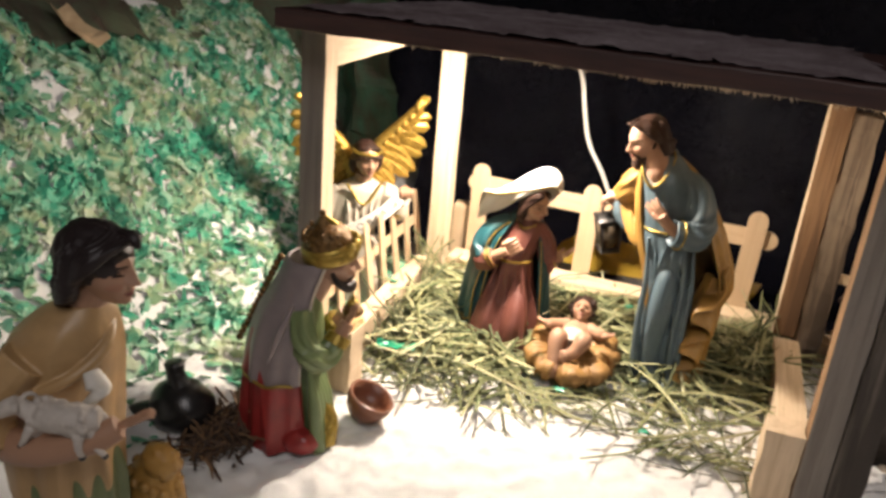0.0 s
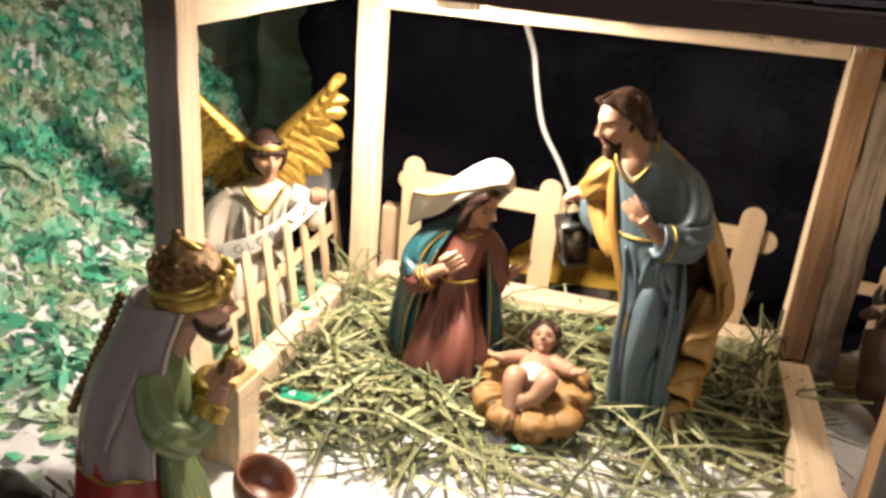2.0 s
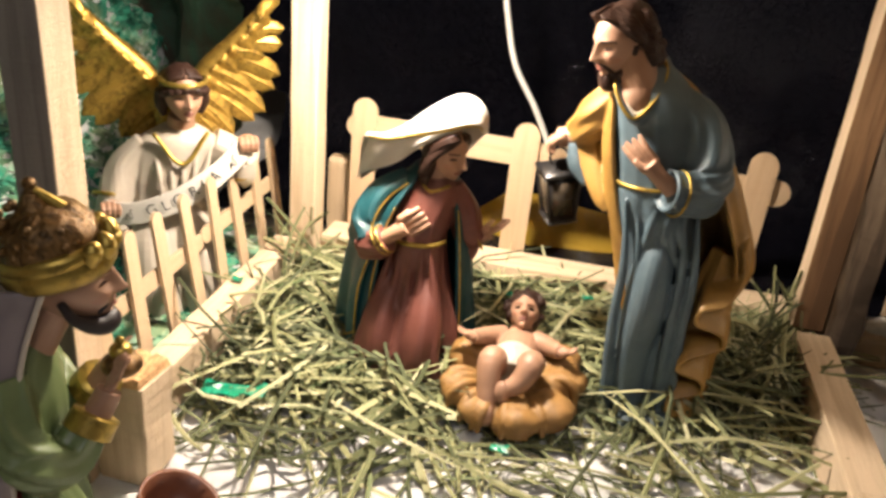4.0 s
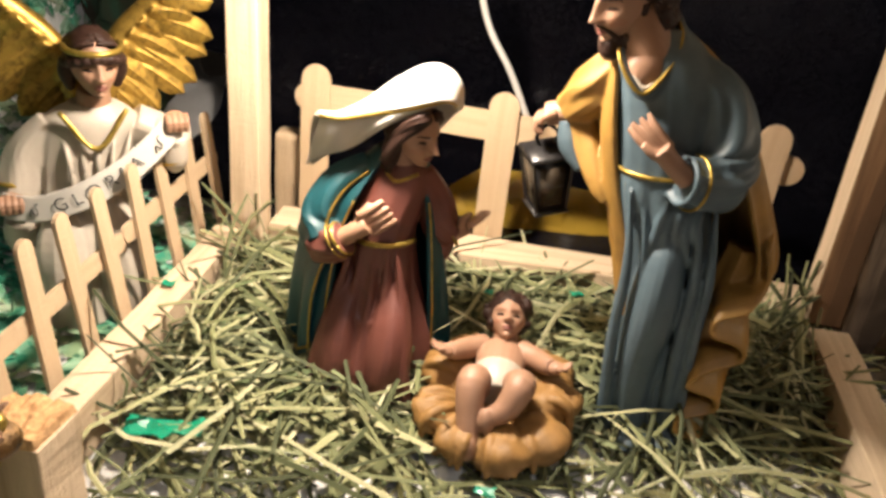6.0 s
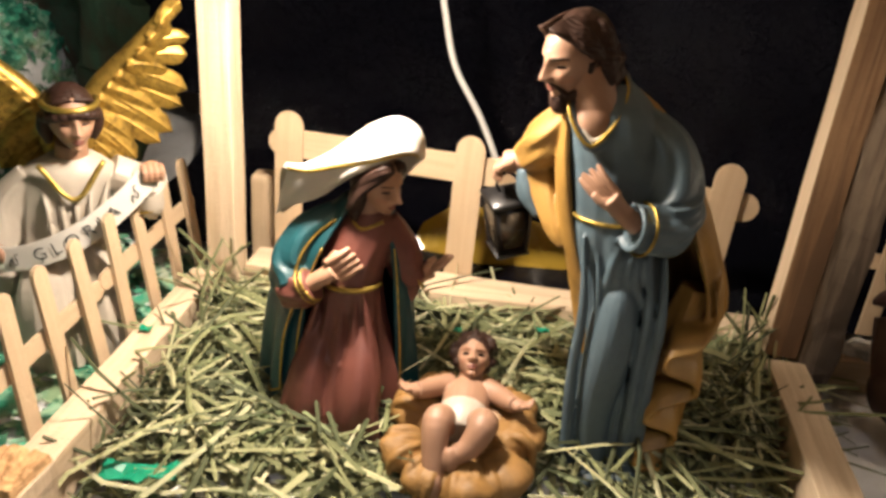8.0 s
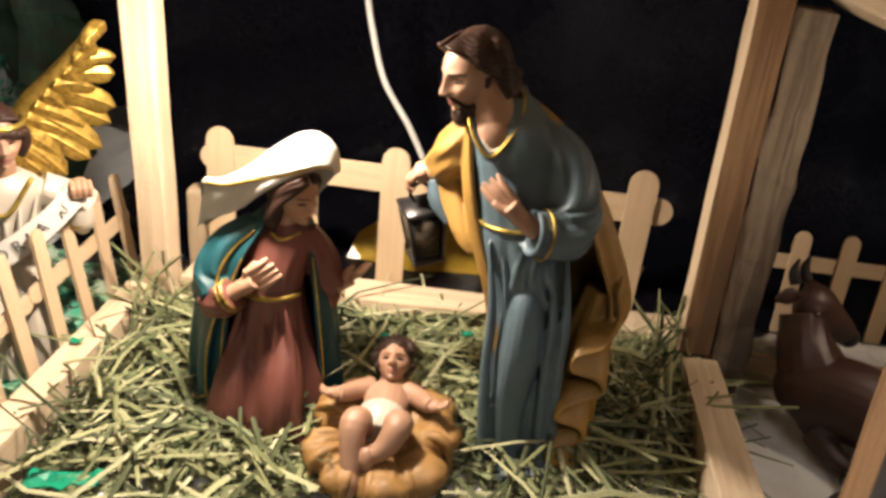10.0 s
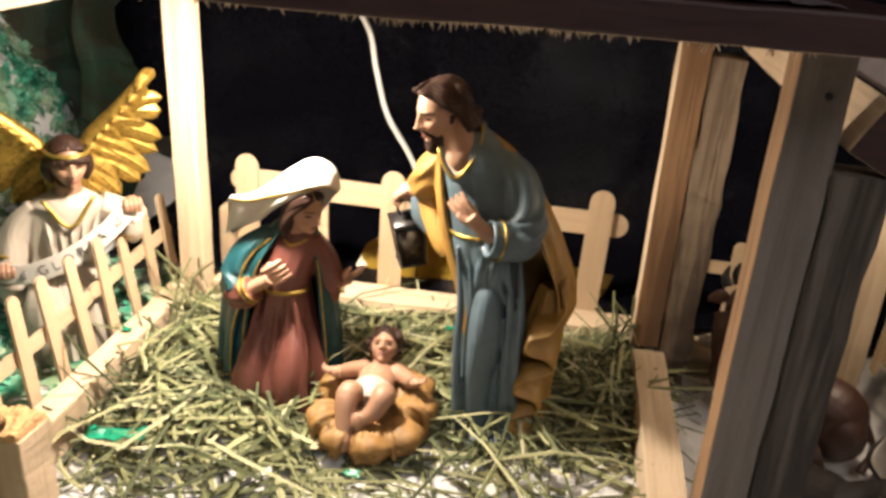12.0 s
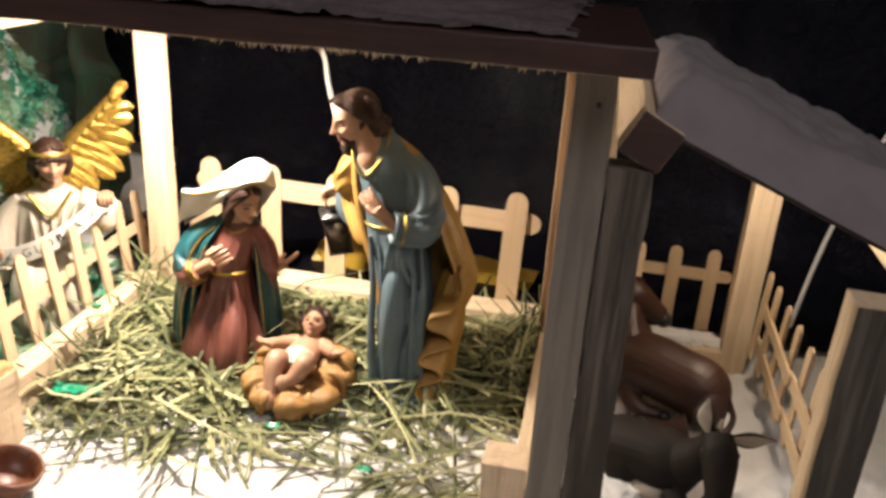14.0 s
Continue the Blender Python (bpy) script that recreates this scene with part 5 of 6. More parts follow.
                rows.append([mid + across * half * v + Vector((0.0016 * (1 - v * v) + (0.0007 if v == 0 else 0), 0, 0)) for v in (-1, -0.8, -0.4, -0.12, 0, 0.12, 0.4, 0.8, 1)])
            s.sheet(rows, 0.0014, wing_gold)

        for k in range(9):
            feather(arm[min(23, int(3 + k * 2.1))], ends[min(12, int(k * 1.5))] + Vector((0, 0.0012 * side * (k % 2), 0)), 0.0066 if k < 7 else 0.0046, 0.0008 + 0.0012 * (k % 2))
        for k in range(9):
            a = arm[min(23, int(4 + k * 2.1))]
            feather(a, a.lerp(ends[min(12, int(k * 1.5) + 1)], 0.62 + 0.05 * (k % 2)), 0.0046, 0.0034 + 0.0008 * (k % 2))
        for k in range(9):
            a = arm[min(23, int(4 + k * 2.1))]
            feather(a, a.lerp(ends[min(12, k + 1)], 0.34), 0.0038, 0.0055)
    s.fuse((wing_gold,), 0.0006, 1)
    # the banner and its writing
    line = spline([(0.016, -0.036, 0.061), (0.024, -0.022, 0.061), (0.03, -0.004, 0.067), (0.03, 0.014, 0.0755), (0.025, 0.032, 0.0865), (0.017, 0.0475, 0.098)], 33)
    half = 0.0066

    def banner(u, v):
        i = min(31, max(0, int(u * 32)))
        f = u * 32 - i
        p = line[i].lerp(line[i + 1], f)
        t = (line[i + 1] - line[i]).normalized()
        up = Vector((-0.3, 0, 1)) - t * t.z
        return p + up.normalized() * v

    s.sheet([[banner(k / 32, half * (1 - 2 * c / 4)) for c in range(5)] for k in range(33)], 0.0012, white_cloth)
    me = letters("G L O R I A", 0.0088)
    i = s.slot(ink)
    total = (line[-1] - line[0]).length * 1.08
    made = [s.bm.verts.new(banner(0.53 + v.co.x / total * 1.05, v.co.y) + Vector((0.0012, 0, 0.0002))) for v in me.vertices]
    for p in me.polygons:
        try:
            s.bm.faces.new([made[k] for k in p.vertices]).material_index = i
        except ValueError:
            pass
    for u0 in (0.2, 0.87):
        s.tube([banner(u0 + du, dv) + Vector((0.001, 0, 0)) for du, dv in ((-0.035, -0.003), (-0.02, 0.0005), (-0.005, -0.0025), (0.012, -0.0015), (0.006, 0.0022), (0.026, 0.003))], [0.0003] * 3, ink, 6, 20)
    return s.finish("winged_statuette", (-0.0975, -0.0885, 0.001), -56, "painted resin kneeling winged statuette in cream holding a lettered banner")


def king():
    s = Sculpt()
    s.robe([(0.0, 0.014, 0, 0.0245, 0.0235, 1), (0.03, 0.013, 0, 0.0225, 0.0225, 0.8), (0.06, 0.011, 0, 0.021, 0.021, 0.5), (0.082, 0.011, 0, 0.0215, 0.023, 0.2), (0.1, 0.016, 0, 0.014, 0.017, 0), (0.108, 0.02, 0, 0.008, 0.009, 0)], leaf_green, 8, 0.12)
    s.robe([(-0.001, 0.006, -0.003, 0.028, 0.0285, 1), (0.03, 0.005, -0.002, 0.025, 0.027, 0.9), (0.055, 0.005, 0, 0.0235, 0.0255, 0.6), (0.08, 0.007, 0, 0.0215, 0.0245, 0.2)], deep_red, 7, 0.07, 0.7, a0=76, a1=304, thick=0.003)
    cape = [(0.047, 0.005, 0, 0.0245, 0.0275, 0.9), (0.07, 0.0065, 0, 0.0235, 0.027, 0.6), (0.09, 0.0105, 0, 0.022, 0.0245, 0.3), (0.108, 0.016, 0, 0.018, 0.02, 0.1), (0.128, 0.024, 0, 0.0165, 0.0175, 0)]
    s.robe(cape, mauve, 6, 0.07, 0.2, a0=75, a1=296, thick=0.0025)
    for a in (1.32, -1.13):
        s.tube([(c[1] + (c[3] + 0.001) * math.cos(a), (c[4] + 0.001) * math.sin(a), c[0]) for c in cape], [0.0011] * 3, cream, 6, 16)
    s.tube([(0.005 + 0.0252 * math.cos(a), 0.0282 * math.sin(a), 0.048 + 0.0012 * math.sin(7 * a)) for a in np.linspace(1.35, 5.0, 12)], [0.001] * 3, gold, 6, 30)
    for k in range(16):
        f = k / 15
        s.ball((-0.0225 + 0.026 * f, 0.012 - 0.004 * f, 0.064 + 0.06 * f), 0.0026, old_gold, (0, 0, 0), 8, 6)
    # arms and the gift
    for side in (-1, 1):
        s.tube([(0.016, 0.017 * side, 0.098), (0.021, 0.0255 * side, 0.074), (0.032, 0.019 * side, 0.064), (0.041, 0.011 * side, 0.075)], [0.008, 0.009, 0.0086, 0.0066], leaf_green, 14, 18, 1, (0, 0, 1), 6, 0.12)
        s.tube([(0.039, 0.0135 * side, 0.071), (0.0425, 0.011 * side, 0.0765)], [0.0088, 0.0084], gold, 12, 4)
        s.tube([(0.042, 0.0105 * side, 0.075), (0.047, 0.008 * side, 0.084)], [0.005, 0.0045], skin, 10, 6)
        s.hand((0.0485, 0.0075 * side, 0.0875), (0.45, -0.25 * side, 0.85), 0.011)
    s.ball((0.051, 0, 0.089), (0.0072, 0.0072, 0.0045), old_gold, (0, 0, 0), 16, 10)
    s.ball((0.051, 0, 0.0945), (0.004, 0.004, 0.003), gold, (0, 0, 0), 12, 8)
    s.ball((0.051, 0, 0.0985), 0.0016, gold, (0, 0, 0), 8, 6)
    s.tube([(0.03, -0.02, 0.03), (0.036, -0.022, 0.018), (0.034, -0.024, 0.002)], [0.0055, 0.006, 0.0065], gold, 12, 12, 1, (0, 0, 1), 6, 0.15)
    s.tube([(0.022, -0.001, 0.1), (0.032, -0.003, 0.118)], [0.009, 0.008], skin, 12, 5)
    z = 0.034
    put, rot = s.head((0.0365, -0.003, 0.1255), z, black_hair, 0, 4, None)
    s.tube([put(-0.02, 0.34, -0.1), put(0.1, 0.31, -0.3), put(0.28, 0.16, -0.44), put(0.38, 0, -0.46), put(0.28, -0.16, -0.44), put(0.1, -0.31, -0.3), put(-0.02, -0.34, -0.1)], [0.04 * z, 0.06 * z, 0.1 * z, 0.13 * z, 0.1 * z, 0.06 * z, 0.04 * z], black_hair, 10, 30)
    for side in (-1, 1):
        s.tube([put(0.43, 0.01 * side, -0.17), put(0.37, 0.11 * side, -0.22), put(0.3, 0.19 * side, -0.3)], [0.02 * z, 0.03 * z, 0.02 * z], black_hair, 8, 8)
    # turban crown: a swelling cap tied back, a raised brim in front, a small knob
    s.ball(put(-0.14, 0, 0.4), (0.47 * z, 0.47 * z, 0.37 * z), old_gold, (0, -14, 0), 36, 24, 0.0016, 230)
    s.tube([put(0.43 * math.cos(a) - 0.06, 0.43 * math.sin(a), 0.2 + 0.1 * math.cos(a)) for a in np.linspace(0, 6.28, 16)], [0.1 * z] * 3, gold, 12, 52, 1.5)
    s.tube([put(0.44 * math.cos(a) - 0.1, 0.45 * math.sin(a), 0.31 + 0.11 * math.cos(a)) for a in np.linspace(0.7, 5.58, 14)], [0.08 * z] * 3, gold, 12, 48, 1.2)
    for a in np.linspace(-0.9, 0.9, 5):
        s.tube([put(0.36 * math.cos(a), 0.42 * math.sin(a), 0.3), put(0.41 * math.cos(a), 0.45 * math.sin(a), 0.46), put(0.36 * math.cos(a), 0.42 * math.sin(a), 0.62 - 0.12 * abs(a))], [0.09 * z, 0.1 * z, 0.03 * z], gold, 10, 10)
    rng = random.Random(2)
    for k in range(46):
        a, h = rng.uniform(0.6, 5.7), rng.uniform(0.3, 0.72)
        w = 0.46 * math.sqrt(max(0.05, 1 - ((h - 0.4) / 0.38) ** 2))
        s.ball(put(w * math.cos(a) - 0.14 - 0.2 * (h - 0.4), w * math.sin(a), h), (0.05 * z, 0.05 * z, 0.03 * z), old_gold, (rng.uniform(0, 90), rng.uniform(0, 90), 0), 8, 6)
    s.tube([put(-0.24, 0, 0.68), put(-0.27, 0, 0.82), put(-0.28, 0, 0.93)], [0.2 * z, 0.1 * z, 0.035 * z], old_gold, 14, 12)
    s.tube([put(-0.26, 0, 0.9), put(-0.12, 0, 0.8), put(0.06, 0, 0.66)], [0.04 * z, 0.06 * z, 0.09 * z], gold, 8, 12)
    s.ball(put(-0.285, 0, 0.95), 0.065 * z, old_gold, rot, 10, 8)
    # pleat and pale lining of the cape
    s.tube([(0.012, -0.0235, 0.105), (0.003, -0.0275, 0.086), (-0.004, -0.0285, 0.066)], [0.0012, 0.0028, 0.001], mauve, 8, 14)
    for k in range(5):
        y = -0.012 - 0.0035 * k
        s.tube([(0.026 - 0.001 * k, y, 0.06), (0.034 - 0.002 * k, y * 1.1, 0.036), (0.036 - 0.002 * k, y * 1.15, 0.012), (0.038 - 0.002 * k, y * 1.2, 0.001)], [0.0014, 0.0042, 0.0046, 0.0048], leaf_green, 10, 18)
    # the trailing foot
    s.ball((0.018, -0.03, 0.008), (0.012, 0.009, 0.009), deep_red, (0, 0, -20), 14, 10, 0.001, 200)
    return s.finish("kneeling_king_statuette", (-0.039, -0.324, 0.001), 30, "painted resin kneeling king in gold crown and mauve cape")


def shepherd():
    s = Sculpt()
    s.robe([(0.0, 0, 0, 0.028, 0.026, 1), (0.03, 0, 0, 0.026, 0.025, 1), (0.06, 0, 0, 0.025, 0.0245, 0.7), (0.075, 0, 0, 0.023, 0.023, 0.4)], olive, 9, 0.1)
    s.robe([(0.058, -0.002, 0, 0.026, 0.027, 0.8), (0.085, -0.002, 0, 0.027, 0.028, 0.6), (0.11, 0.0, 0, 0.0275, 0.029, 0.4), (0.135, 0.004, 0, 0.026, 0.028, 0.2), (0.15, 0.01, 0, 0.019, 0.022, 0.1), (0.16, 0.016, 0, 0.01, 0.011, 0)], tan_cloth, 7, 0.1, 0.5)
    s.tube([(0.022, 0.012, 0.152), (0.031, -0.008, 0.142), (0.02, -0.026, 0.13), (-0.006, -0.03, 0.118)], [0.0028] * 3, tan_cloth, 8, 18)
    s.tube([(0.002, -0.024, 0.138), (-0.012, -0.036, 0.116), (-0.004, -0.044, 0.1)], [0.012, 0.013, 0.011], tan_cloth, 14, 14, 1, (0, 1, 0), 5, 0.07)
    before = set(s.bm.verts)
    s.tube([(-0.02, -0.03, 0.108), (-0.024, -0.042, 0.092), (0.0, -0.05, 0.094), (0.026, -0.047, 0.103), (0.036, -0.042, 0.109)], [0.0085, 0.0085, 0.0075, 0.0062, 0.0056], skin, 14, 20)
    s.hand((0.04, -0.04, 0.111), (0.75, 0.45, 0.3), 0.012)
    lamb_after = set(s.bm.verts)
    # the lamb in his arm: woolly body, hanging legs, raised head
    s.tube([(-0.008, -0.047, 0.109), (0.004, -0.05, 0.114), (0.02, -0.049, 0.1155), (0.032, -0.045, 0.116)], [0.0065, 0.0092, 0.0088, 0.0065], lamb_white, 16, 18)
    rng = random.Random(9)
    for k in range(110):
        a, u = rng.uniform(0, 6.28), rng.uniform(-0.006, 0.032)
        s.ball((u, -0.049 + 0.0088 * math.cos(a), 0.1145 + 0.0085 * math.sin(a)), rng.uniform(0.0014, 0.0024), lamb_white, (0, 0, 0), 8, 6)
    s.tube([(-0.004, -0.05, 0.113), (-0.012, -0.053, 0.119), (-0.016, -0.055, 0.1215)], [0.0062, 0.005, 0.0048], lamb_white, 12, 10)
    s.tube([(-0.013, -0.054, 0.122), (-0.019, -0.057, 0.119), (-0.023, -0.059, 0.1155)], [0.0052, 0.005, 0.0034], lamb_white, 12, 10)
    s.ball((-0.0238, -0.0595, 0.115), 0.0018, black_paint, (0, 0, 0), 8, 6)
    for y in (-0.005, 0.006):
        s.tube([(-0.013, -0.054 + y * 0.6, 0.125), (-0.01, -0.054 + y * 1.3, 0.1245), (-0.008, -0.054 + y * 1.7, 0.122)], [0.0016, 0.0024, 0.001], lamb_white, 8, 8, 0.5)
    for x, dx, y in ((-0.005, -0.007, -0.056), (-0.001, -0.01, -0.05), (0.024, 0.002, -0.055), (0.029, 0.008, -0.05)):
        s.tube([(x, y, 0.109), (x + dx * 0.4, y - 0.002, 0.102), (x + dx, y - 0.001, 0.096)], [0.0034, 0.0024, 0.0018], lamb_white, 10, 10)
        s.ball((x + dx, y - 0.001, 0.0955), (0.0022, 0.0022, 0.0018), black_paint, (0, 0, 0), 8, 6)
    small = Matrix.Translation((0.022, -0.045, 0.106)) @ Matrix.Scale(0.76, 4) @ Matrix.Translation((-0.022, 0.045, -0.106))
    bmesh.ops.transform(s.bm, verts=[v for v in s.bm.verts if v not in lamb_after], matrix=small)
    s.tube([(0.016, -0.03, 0.126), (0.021, -0.033, 0.118), (0.012, -0.034, 0.108)], [0.004, 0.006, 0.003], white_cloth, 12, 10, 0.5)
    bmesh.ops.translate(s.bm, verts=[v for v in s.bm.verts if v not in before], vec=(0.016, 0.008, 0.011))
    s.tube([(0.012, 0, 0.15), (0.019, 0, 0.163), (0.022, 0, 0.17)], [0.011, 0.009, 0.0092], skin, 14, 8)
    z = 0.0365
    put, rot = s.head((0.0265, 0, 0.1785), z, black_hair, -5, 6)
    s.ball(put(-0.12, 0, 0.13), (0.5 * z, 0.45 * z, 0.43 * z), black_hair, rot, 28, 20, 0.0012, 240)
    for side in (-1, 1):
        for k in range(10):
            f = k / 9
            pts = [(0.4 - 0.62 * f, 0.04, 0.36 + 0.16 * math.sin(math.pi * (0.2 + 0.6 * f))), (0.28 - 0.5 * f, 0.3, 0.34), (0.06 - 0.34 * f, 0.43 - 0.06 * f, 0.1), (-0.1 - 0.26 * f, 0.42 - 0.1 * f, -0.16), (-0.22 - 0.2 * f, 0.36 - 0.18 * f, -0.4), (-0.34 - 0.1 * f, 0.34 - 0.2 * f, -0.5 + 0.08 * f)]
            run = [p + Vector((0.03 * math.sin(2.1 * n + 1.7 * k), 0.03 * math.cos(1.8 * n + k), 0.03 * math.sin(1.9 * n + k))) * min(1, n / 3) for n, p in enumerate(spline(pts, 10))]
            s.tube([put(p.x, side * p.y, p.z) for p in run], [0.05 * z, 0.08 * z, 0.09 * z, 0.11 * z, 0.06 * z], black_hair, 8, 24, 0.8, (0, 0, 1), 3, 0.18)
    s.tube([put(0.2, 0.1, 0.46), put(0.4, 0.05, 0.46), put(0.52, 0.0, 0.38)], [0.08 * z, 0.09 * z, 0.03 * z], black_hair, 10, 12)
    return s.finish("shepherd_statuette", (-0.066, -0.478, 0.0), 8, "painted resin shepherd in tan tunic carrying a white lamb")


def ox():
    s = Sculpt()
    s.tube([(0.416, -0.112, 0.018), (0.405, -0.104, 0.028), (0.388, -0.094, 0.03), (0.37, -0.082, 0.031), (0.352, -0.07, 0.028), (0.343, -0.063, 0.022)], [0.008, 0.0195, 0.0205, 0.021, 0.019, 0.01], ox_brown, 26, 30, 1.05)
    s.ball((0.404, -0.112, 0.022), (0.017, 0.0125, 0.0175), ox_brown, (0, 0, -32), 24, 16)
    s.ball((0.359, -0.083, 0.022), (0.0135, 0.011, 0.017), ox_brown, (0, 0, -32), 24, 16)
    s.tube([(0.356, -0.07, 0.034), (0.349, -0.06, 0.05), (0.3465, -0.052, 0.064)], [0.019, 0.0145, 0.0118], ox_brown, 20, 18, 1, (0, 1, 0), 6, 0.05)
    s.tube([(0.3445, -0.049, 0.072), (0.352, -0.05, 0.069), (0.364, -0.0475, 0.06), (0.374, -0.0445, 0.0515)], [0.009, 0.0118, 0.0092, 0.0076], ox_brown, 18, 18)
    s.ball((0.3775, -0.0435, 0.0485), (0.0062, 0.0065, 0.006), black_paint, (0, 0, 0), 16, 12)
    s.ball((0.35, -0.0605, 0.0705), (0.0032, 0.0022, 0.0024), ox_brown, (0, 20, 0), 12, 8)
    s.ball((0.3505, -0.0622, 0.0702), 0.0011, white_cloth, (0, 0, 0), 10, 8)
    for x, y in ((0.3415, -0.0445), (0.349, -0.0385)):
        s.tube([(x, y, 0.078), (x - 0.002, y + 0.002, 0.084), (x - 0.0005, y + 0.003, 0.0915)], [0.0032, 0.0026, 0.0007], black_paint, 10, 10)
    s.tube([(0.342, -0.0535, 0.0735), (0.335, -0.0565, 0.0755), (0.328, -0.0585, 0.0735)], [0.0024, 0.0052, 0.0016], ox_brown, 12, 12, 0.5, (0, 1, 0))
    s.tube([(0.352, -0.036, 0.071), (0.356, -0.031, 0.072), (0.36, -0.026, 0.07)], [0.0024, 0.005, 0.0016], ox_brown, 12, 12, 0.5)
    for k in range(5):
        x, y = 0.342 + 0.004 * k, -0.064 - 0.003 * k
        s.tube([(x + 0.002, y + 0.004, 0.052 - 0.002 * k), (x, y - 0.004, 0.043 - 0.002 * k), (x + 0.002, y - 0.007, 0.03)], [0.0012, 0.0024, 0.0012], ox_brown, 8, 12)
    s.tube([(0.356, -0.09, 0.014), (0.364, -0.104, 0.008), (0.378, -0.106, 0.006)], [0.0085, 0.0062, 0.0048], ox_brown, 14, 14)
    s.tube([(0.395, -0.124, 0.012), (0.382, -0.124, 0.007), (0.37, -0.117, 0.005)], [0.008, 0.0058, 0.0045], ox_brown, 14, 14)
    for x, y in ((0.3815, -0.1055), (0.367, -0.116)):
        s.ball((x, y, 0.005), (0.005, 0.0042, 0.0042), black_paint, (0, 0, 0), 12, 8)
    s.tube([(0.419, -0.112, 0.03), (0.424, -0.118, 0.018), (0.417, -0.126, 0.006)], [0.0025, 0.002, 0.003], ox_brown, 8, 12)
    return s.finish("ox_statuette", (0, 0, 0.0), 0, "glossy chestnut brown ox statuette lying in the stall")


def donkey():
    s = Sculpt()
    s.tube([(0.337, -0.166, 0.014), (0.347, -0.17, 0.021), (0.362, -0.178, 0.024), (0.38, -0.189, 0.026), (0.393, -0.198, 0.021)], [0.008, 0.0175, 0.0185, 0.0175, 0.009], donkey_grey, 24, 26)
    s.ball((0.352, -0.184, 0.017), (0.014, 0.01, 0.0145), donkey_grey, (0, 0, -28), 20, 14)
    s.ball((0.366, -0.192, 0.008), (0.014, 0.008, 0.0075), pale_hide, (0, 0, -28), 18, 12)
    s.tube([(0.386, -0.194, 0.032), (0.394, -0.201, 0.044), (0.398, -0.206, 0.055)], [0.0135, 0.0108, 0.0095], donkey_grey, 18, 14)
    s.tube([(0.398, -0.205, 0.061), (0.399, -0.213, 0.053), (0.4, -0.222, 0.041), (0.4, -0.227, 0.033)], [0.0075, 0.0102, 0.0082, 0.0068], donkey_grey, 18, 16)
    s.ball((0.4, -0.2295, 0.03), (0.0068, 0.006, 0.006), pale_hide, (35, 0, 0), 16, 12)
    for y in (-0.0028, 0.0028):
        s.ball((0.4 + y, -0.2345, 0.031), 0.0009, black_paint, (0, 0, 0), 8, 6)
    for side in (-1, 1):
        s.ball((0.399 + 0.0088 * side, -0.2145, 0.0555), (0.0018, 0.002, 0.0014), black_paint, (0, 0, 0), 10, 8)
    for root, mid, tip in (((0.3925, -0.2045, 0.06), (0.3895, -0.2, 0.0685), (0.391, -0.195, 0.0775)), ((0.4045, -0.2045, 0.059), (0.416, -0.2025, 0.0585), (0.4305, -0.1985, 0.0585))):
        s.tube([root, mid, tip], [0.0028, 0.006, 0.0007], donkey_grey, 14, 16, 0.42, (0, 1, 0.2))
        s.tube([Vector(p) + Vector((0, -0.0018, 0.0005)) for p in (root, mid, tip)], [0.001, 0.004, 0.0004], pale_hide, 12, 14, 0.35, (0, 1, 0.2))
    for k in range(7):
        f = k / 6
        s.tube([(0.392 + 0.006 * f, -0.196 - 0.008 * f, 0.05 + 0.014 * f), (0.393 + 0.006 * f, -0.194 - 0.008 * f, 0.056 + 0.013 * f)], [0.0022, 0.0009], pale_hide if k == 6 else black_hair, 8, 6)
    s.tube([(0.381, -0.201, 0.014), (0.386, -0.215, 0.007), (0.377, -0.218, 0.005)], [0.0075, 0.0052, 0.004], donkey_grey, 12, 12)
    s.tube([(0.398, -0.199, 0.012), (0.412, -0.205, 0.006), (0.406, -0.213, 0.004)], [0.007, 0.005, 0.004], donkey_grey, 12, 12)
    return s.finish("donkey_statuette", (0, 0, 0.0), 0, "dark grey donkey statuette with pale muzzle lying in the stall")


standing_man()
kneeling_woman()
baby()
crib()
angel()
king()
shepherd()
ox()
donkey()

s = Sculpt()
s.rings([[Vector((r * math.cos(a), r * math.sin(a), z)) for a in np.linspace(0, 2 * math.pi, 25)[:-1]] for z, r in ((0.0, 0.008), (0.006, 0.0135), (0.014, 0.0165), (0.02, 0.017), (0.0195, 0.0152), (0.012, 0.0138), (0.006, 0.009))], rust)
bmesh.ops.transform(s.bm, verts=s.bm.verts, matrix=pose(0.01, -0.288, 0.003, 0, 24, 10))
solo("bowl", s.bm, rust, (0.01, -0.288, 0.002), "round brown bowl tipped on the snow beside the king", "bowl", "", "", True)

s = Sculpt()
s.ball((0, 0, 0.018), (0.023, 0.02, 0.019), black_paint, (0, 0, 0), 24, 16, 0.0015, 80)
s.tube([(0.0, 0, 0.03), (-0.004, 0, 0.041), (-0.005, 0, 0.05)], [0.009, 0.0062, 0.0068], black_paint, 14, 10)
s.tube([(-0.016, -0.006, 0.014), (-0.03, -0.01, 0.01), (-0.038, -0.012, 0.004)], [0.008, 0.006, 0.003], black_paint, 12, 10)
bmesh.ops.transform(s.bm, verts=s.bm.verts, matrix=pose(-0.092, -0.352, 0.0))
solo("flask", s.bm, black_paint, (-0.092, -0.352, 0.0), "glossy black round-bellied flask lying on the snow", "flask", "", "", True)

